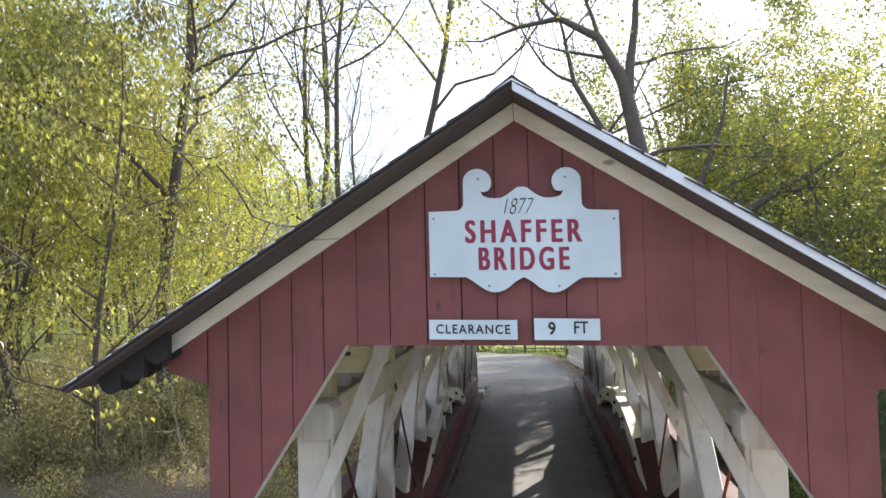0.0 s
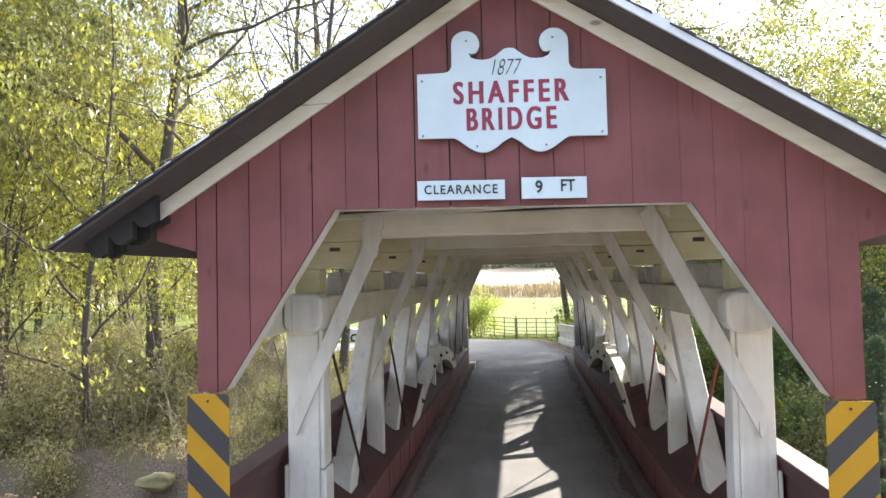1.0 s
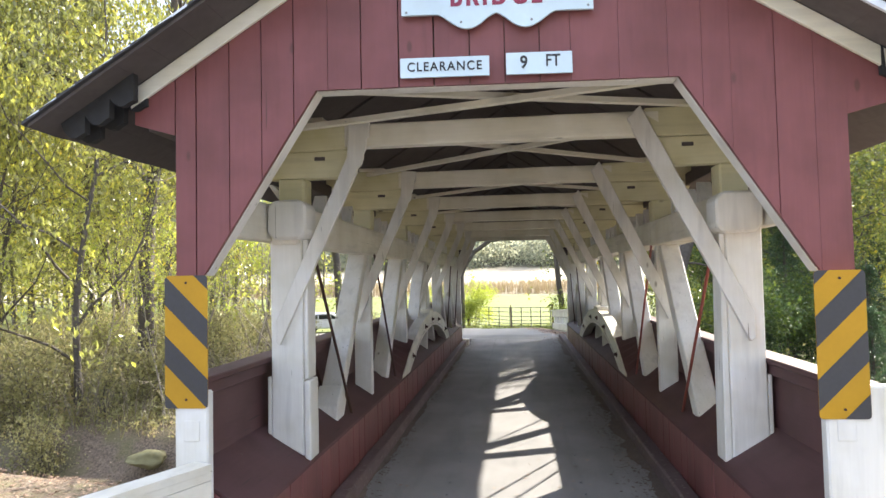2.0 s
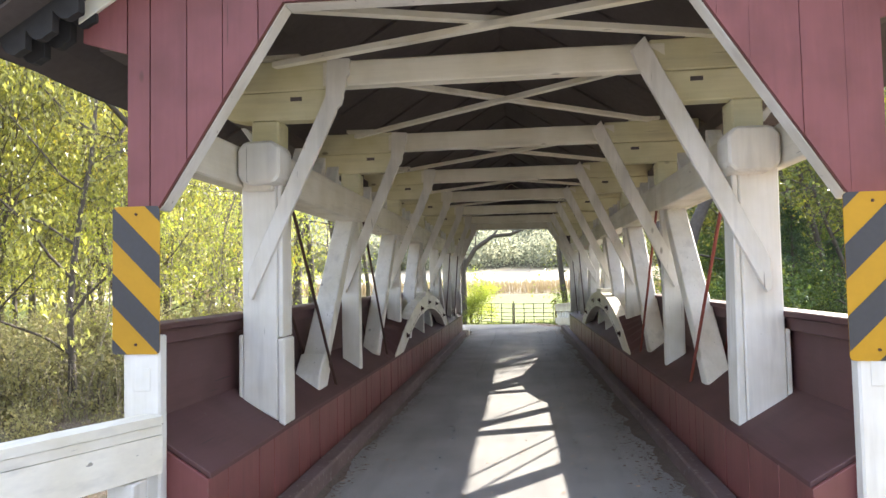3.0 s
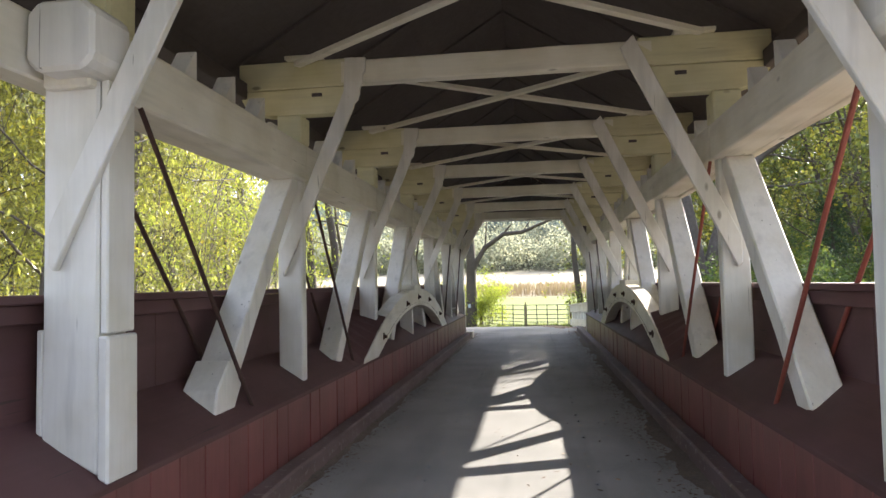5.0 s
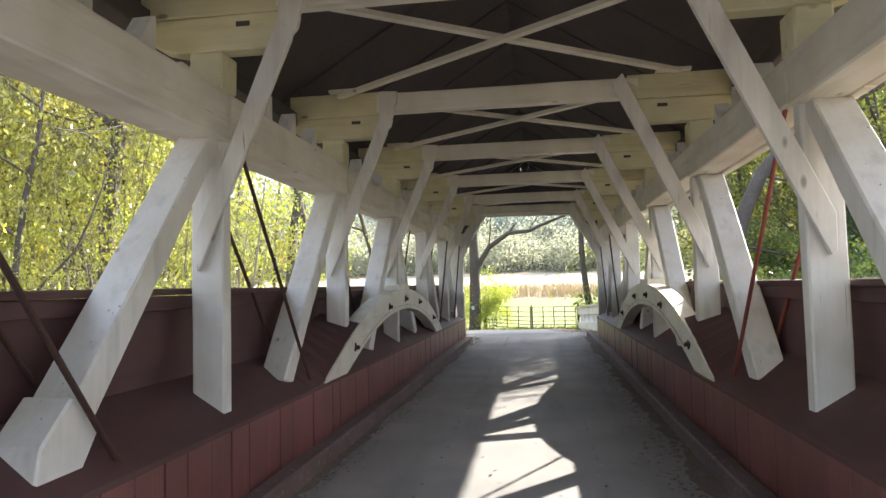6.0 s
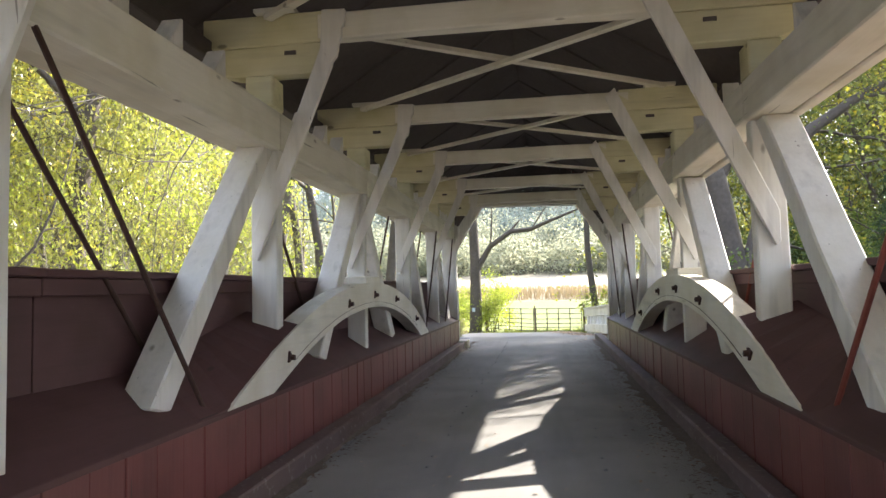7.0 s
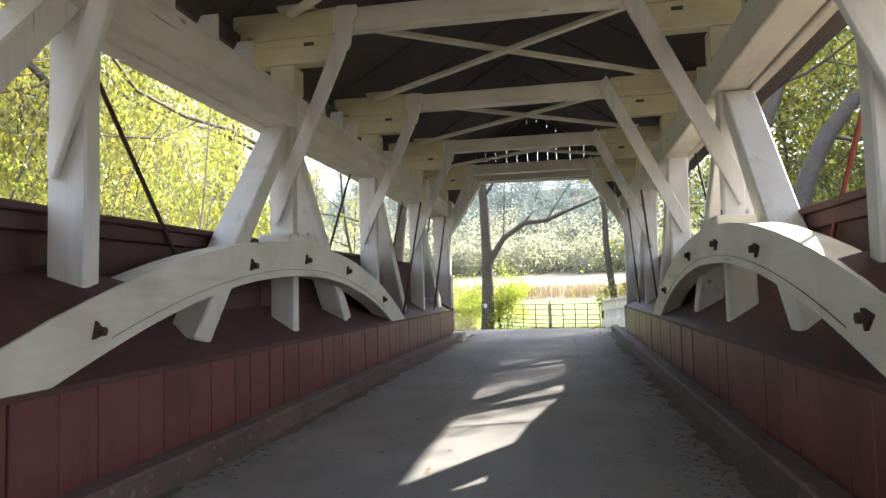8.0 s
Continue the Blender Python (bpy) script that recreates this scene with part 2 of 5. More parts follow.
# ---- mesh helpers ----
def finish(name, bm, mat, parent=None, label="", smooth=False):
    me = bpy.data.meshes.new(name)
    bmesh.ops.recalc_face_normals(bm, faces=bm.faces)
    bm.to_mesh(me)
    bm.free()
    if smooth:
        me.polygons.foreach_set("use_smooth", [True] * len(me.polygons))
    me.materials.append(mat)
    ob = new(name, me)
    if parent:
        ob.parent = parent
    if label:
        ob["label"] = label
    return ob


part = finish


def thing(name, label, category, group="", at=(0, 0, 0), kind=""):
    ob = new(name)
    ob.location = at
    ob.empty_display_size = 0.2
    return tagged(ob, label, category, group, kind)


def prism(poly, axis, a, b, bm=None, bevel=0.0):
    """The outline poly, in the two other axes in order, drawn out along axis from a to b."""
    bm = bm or bmesh.new()
    fresh = []

    def at(p, h):
        c = list(p)
        c.insert("xyz".index(axis), h)
        return bm.verts.new(c)

    lo, hi = [at(p, a) for p in poly], [at(p, b) for p in poly]
    fresh.append(bm.faces.new(lo))
    fresh.append(bm.faces.new(hi[::-1]))
    for i in range(len(poly)):
        j = (i + 1) % len(poly)
        fresh.append(bm.faces.new((lo[j], lo[i], hi[i], hi[j])))
    if bevel:
        edges = {e for f in fresh for e in f.edges}
        bmesh.ops.bevel(bm, geom=list(edges), offset=bevel, segments=1, affect="EDGES")
    return bm


def box(x0, x1, y0, y1, z0, z1, bm=None, bevel=0.006):
    return prism([(x0, y0), (x1, y0), (x1, y1), (x0, y1)], "z", z0, z1, bm, bevel)


def rod(p, q, r, sides=8, bm=None):
    bm = bm or bmesh.new()
    p, q = Vector(p), Vector(q)
    d = (q - p).normalized()
    u = d.orthogonal().normalized()
    v = d.cross(u)
    rings = [[bm.verts.new(c + r * (math.cos(2 * math.pi * i / sides) * u + math.sin(2 * math.pi * i / sides) * v)) for i in range(sides)] for c in (p, q)]
    for i in range(sides):
        j = (i + 1) % sides
        bm.faces.new((rings[0][i], rings[0][j], rings[1][j], rings[1][i]))
    bm.faces.new(rings[0][::-1])
    bm.faces.new(rings[1])
    return bm


def sawn(bm, amount=0.004, seed=0):
    """A slightly uneven, hand-sawn shape."""
    for v in bm.verts:
        v.co += noise.noise_vector(v.co * 1.7 + Vector((seed, 0, 0))) * amount
    return bm


def split_long(bm, axis, step):
    """Cuts a long timber across, so that it can be uneven along its length."""
    k = "xyz".index(axis)
    lo, hi = min(v.co[k] for v in bm.verts), max(v.co[k] for v in bm.verts)
    no = Vector((0, 0, 0))
    no[k] = 1
    t = lo + step
    while t < hi - step * 0.5:
        co = Vector((0, 0, 0))
        co[k] = t
        bmesh.ops.bisect_plane(bm, geom=bm.verts[:] + bm.edges[:] + bm.faces[:], plane_co=co, plane_no=no)
        t += step
    return bm


def quads(name, verts, faces, mat, parent=None, smooth=False):
    """One mesh out of arrays of corners and four-cornered faces."""
    me = bpy.data.meshes.new(name)
    verts, faces = np.asarray(verts, np.float32), np.asarray(faces, np.int32)
    me.vertices.add(len(verts))
    me.vertices.foreach_set("co", verts.ravel())
    me.loops.add(faces.size)
    me.loops.foreach_set("vertex_index", faces.ravel())
    me.polygons.add(len(faces))
    me.polygons.foreach_set("loop_start", np.arange(0, faces.size, 4, dtype=np.int32))
    me.update(calc_edges=True)
    me.polygons.foreach_set("use_smooth", np.full(len(faces), smooth))
    me.materials.append(mat)
    ob = new(name, me)
    if parent:
        ob.parent = parent
    return ob


# ---- the lie of the land ----
Y_LINE = [-400, -60, -3, 0, 2, 5, 8, 14, 18, 20.4, 22, 25, 29, 37, 41, 45, 60, 105, 200, 250, 420, 800]
Z_LINE = [-1.0, -0.3, -0.06, -0.4, -1.6, -2.9, -3.2, -3.2, -2.2, -0.25, -0.1, -0.32, -0.6, -1.0, -1.34, -1.4, -1.5, -0.7, 3.2, 7.0, 62.0, 90.0]
Y_SIDE = [-400, -60, -6, 2, 8, 14.2, 15.4, 17.0, 18.2, 19.5, 25, 32, 45, 60, 105, 200, 250, 420, 800]
Z_SIDE = [-1.0, -0.8, -1.2, -2.6, -3.2, -3.4, -4.2, -4.3, -2.95, -2.8, -2.4, -1.9, -1.7, -1.5, -0.7, 3.2, 7.0, 62.0, 90.0]


def land(x, y):
    on, off = np.interp(y, Y_LINE, Z_LINE), np.interp(y, Y_SIDE, Z_SIDE)
    w = np.clip((abs(x) - 3.2) / 5.0, 0, 1)
    w = w * w * (3 - 2 * w)
    rough = np.clip((abs(x) - 3.0) / 4.0, 0, 1)
    h = on * (1 - w) + off * w
    return h + rough * 0.35 * noise.noise(Vector((x * 0.22, y * 0.22, 0))) + rough * 0.08 * noise.noise(Vector((x * 1.1, y * 1.1, 3)))


gx = np.concatenate([np.linspace(-900, -70, 24)[:-1], np.linspace(-70, -22, 33)[:-1], np.linspace(-22, 22, 89)[:-1], np.linspace(22, 70, 33)[:-1], np.linspace(70, 900, 24)])
gy = np.concatenate([np.linspace(-500, -20, 20)[:-1], np.linspace(-20, 50, 141)[:-1], np.linspace(50, 120, 36)[:-1], np.linspace(120, 900, 50)])
gv = [(x, y, land(x, y)) for y in gy for x in gx]
gf = [(j * len(gx) + i, j * len(gx) + i + 1, (j + 1) * len(gx) + i + 1, (j + 1) * len(gx) + i) for j in range(len(gy) - 1) for i in range(len(gx) - 1)]
tagged(quads("ground", gv, gf, EARTH, smooth=True), "leaf-littered creek bank rising to mown meadow and stubble fields", "ground", kind="structure")

# roads on either side of the bridge
rv, rf = [], []
for i, y in enumerate(np.linspace(-45, 0.0, 46)):
    for x in (-2.6, -1.2, 0.0, 1.2, 2.6):
        rv.append((x, y, land(0, min(y, -3)) + 0.05 + 0.01 * (1.2 - abs(x)) if y < -3 else 0.0 + 0.01 * (1.2 - abs(x)) * (-y / 3)))
for i in range(45):
    for k in range(4):
        a = i * 5 + k
        rf.append((a, a + 1, a + 6, a + 5))
tagged(quads("road", rv, rf, ASPHALT), "grey asphalt lane leading up to the bridge", "road", kind="structure")
# right and left edges of the lane from the bridge round the bend
LANE_R = [(2.5, 20.0), (2.4, 26.0), (2.1, 31.0), (1.5, 36.0), (0.2, 39.6), (-3.0, 42.2), (-9.0, 43.6), (-18.0, 44.4), (-32.0, 45.0)]
LANE_L = [(-2.5, 20.0), (-2.7, 25.0), (-2.9, 29.0), (-3.6, 32.5), (-5.2, 35.4), (-8.0, 37.6), (-12.0, 39.2), (-20.0, 40.2), (-32.0, 40.8)]


def along(line, s):
    i = min(int(s * (len(line) - 1)), len(line) - 2)
    f = s * (len(line) - 1) - i
    return Vector(line[i]).lerp(Vector(line[i + 1]), f)


rv, rf = [], []
for i in range(61):
    p, q = along(LANE_L, i / 60), along(LANE_R, i / 60)
    for k in range(9):
        c = p.lerp(q, k / 8)
        h = land(c.x, c.y) + 0.09
        if c.y < 23.5:
            h = max(h, -0.02 - 0.055 * (c.y - 20.2))
        rv.append((c.x, c.y, h))
for i in range(60):
    for k in range(8):
        a = i * 9 + k
        rf.append((a, a + 1, a + 10, a + 9))


def on_lane(x, y):
    """True within the lane's edges."""
    if y < 30:
        return -3.0 < x < 2.5
    for i in range(24):
        p, q = along(LANE_L, (i + 0.5) / 24), along(LANE_R, (i + 0.5) / 24)
        m = (p + q) / 2
        if (m - Vector((x, y))).length < (p - q).length * 0.53:
            return True
    return False


EXIT_ROAD = plain("pale_asphalt", (0.22, 0.21, 0.195), 0.9, scale=80, vary=0.3)
tagged(quads("road", rv, rf, EXIT_ROAD), "pale worn lane curving away from the bridge", "road", kind="structure")

MID, PITCH = 10.05, 2.86
POSTS = [MID + PITCH * (i - 3) for i in range(6)] + [18.2]


def arch_z(y, crown, foot_y, foot_z):
    """A circular arc through the crown and the foot."""
    h, a = crown - foot_z, foot_y - MID
    r = (a * a + h * h) / (2 * h)
    return crown - r + math.sqrt(max(r * r - (y - MID) ** 2, 0))


# ---- the bridge: deck, kerbs, low side walls ----
LEN, WALL_END = 20.2, 18.3
floor = part("floor", split_long(box(-1.76, 1.84, 0.0, LEN, -0.32, 0.0, bevel=0), "y", 2.0), ASPHALT)
tagged(floor, "grey asphalt-covered bridge deck with scattered leaves", "floor", kind="structure")
for s, name in ((-1, "left"), (1, "right")):
    k = 0.0 if s < 0 else 0.07
    kerb = sawn(split_long(box(*sorted((s * (1.58 + k), s * (1.745 + k))), -0.1, 17.9 if s < 0 else LEN + 0.05, 0.0, 0.17, bevel=0.015), "y", 0.6), 0.012, s)
    tagged(part("kerb", kerb, KERB), "worn grey-brown timber kerb with faint red paint", "kerb", kind="structure")
    if s < 0:
        tagged(part("kerb_end", sawn(box(-1.73, -1.5, 17.92, 18.4, 0.0, 0.2, bevel=0.015), 0.006, 2), WHITE_Y), "white-painted kerb block near the bridge exit", "kerb", kind="structure")
    wall = thing("wall_" + name, "low dull-red boarded side wall with a sloping ledge", "wall", kind="structure")
    # upright boards of the inner face
    y, i = 0.0, 0
    rng = random.Random(5 + s)
    while y < WALL_END - 0.05:
        w = rng.choice((0.24, 0.27, 0.3, 0.33))
        y1 = min(y + w, WALL_END)
        off = rng.uniform(-0.004, 0.004)
        gap = rng.choice((0.002, 0.003, 0.004, 0.01) if s < 0 or y > 11 else (0.0006, 0.001, 0.0015))
        part("board", box(*sorted((s * (1.75 + k + off), s * (1.775 + k + off))), y + gap, y1 - min(gap, 0.002), 0.06, 0.655 + rng.uniform(-0.004, 0.004), bevel=0.004), RED_IN, wall)
        y = y1
    ledge = prism([(s * (1.735 + k), 0.675), (s * (2.23 + k), 0.985), (s * (2.23 + k), 0.95), (s * (1.735 + k), 0.64)], "y", 0.0, WALL_END + 0.02, bevel=0.004)
    part("ledge", sawn(split_long(ledge, "y", 0.8), 0.006, s), RED_Y, wall)
    part("end_board", prism([(s * (1.737 + k), -0.1), (s * (1.737 + k), 0.645), (s * (2.228 + k), 0.955), (s * (2.262 + k), -0.6)], "y", -0.03, -0.004, bevel=0.003), RED_IN, wall)
    part("wall_core", box(*sorted((s * (1.78 + k), s * (2.26 + k))), 0.0, WALL_END - 0.03, -0.5, 0.6, bevel=0), DARK, wall)
    part("end_board", sawn(box(*sorted((s * (1.738 + k), s * (2.22 + k))), WALL_END + 0.004, WALL_END + 0.05, 0.0, 0.64, bevel=0.006), 0.004, s), WHITE, wall, "white-painted end board")
    for j in range(8):
        a, b = LEN * j / 8, LEN * (j + 1) / 8
        part("panel", sawn(box(*sorted((s * (2.215 + k), s * (2.24 + k))), a + 0.003, b - 0.003, 0.6, 1.553 - k * 0.5, bevel=0.003), 0.003, j), RED_Y, wall)
    y = 0.0
    while y < LEN - 0.05:
        y1 = min(y + 0.3, LEN)
        part("siding_board", box(*sorted((s * (2.265 + k), s * (2.29 + k))), y + 0.003, y1 - 0.003, -0.6, 1.553 - k * 0.5, bevel=0.003), RED, wall)
        y = y1
    for j in range(4):
        a, b = LEN * j / 4, LEN * (j + 1) / 4
        part("rail_cap", sawn(split_long(box(*sorted((s * (2.13 + k), s * (2.36 + k))), a + 0.002, b - 0.002, 1.559 - k * 0.5, 1.605 - k * 0.5, bevel=0.008), "y", 0.9), 0.006, j), RED_Y, wall)
        part("rail_moulding", box(*sorted((s * (2.165 + k), s * (2.213 + k))), a + 0.002, b - 0.002, 1.46 - k * 0.5, 1.557 - k * 0.5, bevel=0.006), RED_Y, wall)
    # raised boarding where the arch climbs out of the ledge
    for y0, y1 in ((5.85, 7.5), (2 * 10.05 - 5.85, 2 * 10.05 - 7.5)):
        bm = bmesh.new()
        ribs = []
        for j in range(9):
            f = j / 8
            y = y0 + (y1 - y0) * f
            zi = max(arch_z(y, 1.55, MID - 3.86, 0.672) - 0.004, 0.682)
            zo = 0.955 + 0.343 * f
            xi = 1.742 + k + (0.015 if s > 0 else 0)
            ribs.append([bm.verts.new(c) for c in ((s * xi, y, zi), (s * (2.212 + k), y, max(zo, zi)), (s * (2.212 + k), y, max(zo, zi) - 0.03), (s * xi, y, zi - 0.03))])
        for p, q in zip(ribs, ribs[1:]):
            for m in range(4):
                bm.faces.new((p[m], p[(m + 1) % 4], q[(m + 1) % 4], q[m]))
        bm.faces.new(ribs[0])
        bm.faces.new(ribs[-1])
        part("arch_cover", bm, RED_Y, wall)

# ---- trusses ----
def truss(s):
    k, ka = (0.0, 0.0) if s < 0 else (0.108, 0.085)
    t = thing("truss", "white-painted timber truss with a low arch, beside the deck", "truss", "bridge trusses")

    def span(a, b, out=k):
        return sorted((s * (a + out), s * (b + out)))

    for i, py in enumerate(POSTS):
        end = i in (0, 6)
        a, b = (1.74, 2.10) if end else (1.84, 2.075)
        y0 = py + (0, 0.03, 0.11, -0.02, -0.1, -0.03, 0)[i]
        y1 = y0 + 0.12
        if end:
            y0, y1 = py - 0.14, py + 0.1
        floor_a, floor_b = 0.71, 0.87
        if i in (2, 4):
            floor_a, floor_b = 1.1, 1.22
        if i == 1 and s < 0:
            floor_a, floor_b = 0.75, 0.89
        zt = 2.68
        foot = [(s * (a + k), floor_a - 0.03), (s * (b + k), floor_b - 0.03), (s * (b + k), zt), (s * (a + k), zt)]
        if end:
            # a core with a lining board on its inner side, the lower part of it thicker
            core = [(s * (1.80 + k), 0.72), (s * (b + k), 0.88), (s * (b + k), zt), (s * (1.80 + k), zt)]
            post = part("post", sawn(split_long(prism(core, "y", y0, y1, bevel=0.012), "z", 0.5), 0.006, i), WHITE, t)
            if s < 0:
                part("lining_board", sawn(box(*span(1.755, 1.796), y0 + 0.012, y1, 1.41, zt, bevel=0.008), 0.004, i), WHITE, post)
                part("lining_board", sawn(prism([(s * (1.735 + k), 0.68), (s * (1.796 + k), 0.71), (s * (1.796 + k), 1.40), (s * (1.735 + k), 1.40)], "y", y0 - 0.012, y1, bevel=0.012), 0.004, i), WHITE, post)
            else:
                lining = prism([(s * (1.735 + k), 0.68), (s * (1.797 + k), 0.72), (s * (1.797 + k), zt), (s * (1.752 + k), zt)], "y", y0 + 0.004, y1, bevel=0.01)
                part("lining_board", sawn(split_long(lining, "z", 0.4), 0.005, i), WHITE, post)
            part("lining_board", sawn(prism([(s * (2.104 + k), 0.85), (s * (2.14 + k), 0.87), (s * (2.14 + k), 1.43), (s * (2.104 + k), 1.43)], "y", y0 + 0.01, y1, bevel=0.008), 0.004, i), WHITE, post)
        else:
            post = part("post", sawn(split_long(prism(foot, "y", y0, y1, bevel=0.012), "z", 0.5), 0.007, i * 3 + s), WHITE, t)
        stub = part("post_head", sawn(box(*span(1.80, 2.04), py - 0.06, py + 0.18, 2.975, 3.245, bevel=0.015), 0.01, i), WHITE_OLD, t)
        part("bracket", sawn(prism([(s * (1.96 + k), 3.06), (s * (2.06 + k), 3.06), (s * (2.16 + k), 3.2), (s * (2.12 + k), 3.2)], "y", py - 0.02, py + 0.12, bevel=0.004), 0.006, i + 9), WHITE, stub)
    # leaning braces, all towards the middle
    for i in range(1, 6):
        for d in ((1,) if i < 3 else (1, -1) if i == 3 else (-1,)):
            yr = POSTS[i] + (0.0 if d > 0 else 0.1)
            f, g, zf, wide = yr - d * 1.44, yr + d * 0.13, 0.74, 0.2
            poly = [(f, zf), (g, 2.67), (g - d * wide, 2.67), (f - d * wide, zf + 0.06)]
            br = part("brace", sawn(split_long(prism(poly, "x", *span(1.875, 2.115), bevel=0.012), "z", 0.45), 0.008, i * 5 + d + s), WHITE, t)
            if i in (1, 5) and s < 0:
                ft = [(f - d * 0.24, zf - 0.03), (f + d * 0.06, zf - 0.03), (f + d * 0.2, zf + 0.17), (f + d * 0.01, zf + 0.36), (f - d * 0.2, zf + 0.16)]
                part("brace_shoe", sawn(prism(ft, "x", *span(1.86, 2.13), bevel=0.012), 0.008, i), WHITE, br)
    # tie rods against the braces
    for i in range(7):
        for d, ok in ((1, i < 3), (-1, i > 3)):
            if not ok:
                continue
            if i in (2, 4):
                p, q = (s * (2.14 + k), POSTS[i] + d * 0.28 + 0.06, 2.72), (s * (2.14 + k), POSTS[i] + d * 1.5 + 0.06, 1.2)
                part("tie_rod", rod(p, q, 0.016), IRON if s < 0 or i > 2 else RED_IRON, t)
                continue
            p = (s * (1.83 + k), POSTS[i] + d * 0.14 + 0.06, 2.72)
            q = (s * (1.83 + k), POSTS[i] + d * 1.66 + 0.06, 0.72)
            part("tie_rod", rod(p, q, 0.016), IRON if s < 0 or i > 2 else RED_IRON, t, "thin red-painted iron rod" if s > 0 and i < 3 else "thin rusty iron rod")
            p2, q2 = (s * (2.16 + k), p[1], p[2]), (s * (2.16 + k), q[1], 0.95)
            part("tie_rod", rod(p2, q2, 0.016), IRON if s < 0 or i > 2 else RED_IRON, t)
    # top chord: an inner run of pieces and an outer run that reaches the gables
    cuts = [POSTS[0] - 0.2, POSTS[1] + 0.1, POSTS[2] + 0.12, POSTS[3] + 0.08, POSTS[4] + 0.1, POSTS[5] + 0.1, POSTS[6] + 0.25]
    for i in range(6):
        a, b = cuts[i], cuts[i + 1]
        zl = (2.645 if s < 0 else 2.67) + 0.012 * ((i * 7) % 3 - 1)
        bm = box(*span(1.81 if s < 0 else 1.795, 2.065), a + 0.004, b - 0.004, zl, 2.98, bevel=0.012)
        part("top_chord", sawn(split_long(bm, "y", 0.7), 0.008, i), WHITE_Y, t)
    for a in (POSTS[0] - 0.2, POSTS[6] + 0.2):
        c = 0.06
        x0, x1 = (1.7 if s < 0 else 1.68), 2.06
        b0, b1 = (2.67, 3.02) if s < 0 else (2.625, 2.97)
        octo = [(x0 + c, b0), (x1 - c, b0), (x1, b0 + c), (x1, b1 - c), (x1 - c, b1), (x0 + c, b1), (x0, b1 - c), (x0, b0 + c)]
        part("chord_end", sawn(prism([(s * (x + k), z) for x, z in octo], "y", a - 0.12, a + 0.18, bevel=0.02), 0.006, 2), WHITE, t)
    for i in range(5):
        a, b = 0.06 + (LEN - 0.12) * i / 5, 0.06 + (LEN - 0.12) * (i + 1) / 5
        part("top_chord", sawn(split_long(box(*span(2.08, 2.255 - k * 0.8), a + 0.003, b - 0.003, 2.665, 3.0, bevel=0.012), "y", 0.7), 0.008, i + 20), WHITE_Y, t)
    # sloping chocks on the chord between the post heads
    for i in range(6):
        for f in (0.3, 0.5, 0.7):
            y = POSTS[i] + (POSTS[i + 1] - POSTS[i]) * f + 0.06
            part("chock", sawn(prism([(y - 0.12, 2.97), (y + 0.08, 2.97), (y + 0.08, 3.22), (y + 0.06, 3.22)], "x", *span(1.88, 2.02), bevel=0.006), 0.008, i + f), WHITE, t)
    # arch of two leaves, with bolts
    n = 30
    lo, hi = [], []
    for j in range(n + 1):
        y = MID - 3.87 + 7.74 * j / n
        hi.append((y, max(arch_z(y, 1.55, MID - 3.86, 0.672), 0.672)))
    for j in range(n + 1):
        y = MID - 3.1 + 6.2 * j / n
        lo.append((y, max(arch_z(y, 1.25, MID - 3.1, 0.672), 0.672)))
    arch = part("arch", sawn(prism(hi + lo[::-1], "x", *span(1.731, 1.92, ka), bevel=0.008), 0.005, 4), WHITE_Y, t)
    seam_lo = [(y, z + 0.057) for y, z in lo[2:-2]]
    seam_hi = [(y, z + 0.060) for y, z in lo[2:-2]]
    part("crack", prism(seam_lo + seam_hi[::-1], "x", *span(1.7275, 1.734, ka)), SHADOW_WOOD, arch)
    for by, bz in ((-2.8, 0.92), (-1.08, 1.31), (0.02, 1.395), (1.2, 1.32), (2.65, 0.98)) if s < 0 else ((-2.92, 0.93), (-1.42, 1.29), (-0.3, 1.395), (0.85, 1.355), (2.5, 1.02)):
        bm = rod((s * (1.68 + ka), MID + by, bz), (s * (1.735 + ka), MID + by, bz), 0.024, 6)
        rod((s * (1.712 + ka), MID + by, bz), (s * (1.732 + ka), MID + by, bz), 0.055, 3, bm)
        part("bolt", bm, IRON, arch, "dark iron bolt and plate")
    cap = part("arch_block", sawn(box(*span(1.735, 2.04, ka), MID - 0.34, MID + 0.34, 1.53, 1.62, bevel=0.01), 0.005, 1), WHITE_Y, t)
    part("nut", rod((s * (1.9 + ka), MID + 0.06, 1.615), (s * (1.9 + ka), MID + 0.06, 1.70), 0.045, 6), IRON, cap)
    return t


truss(-1)
truss(1)


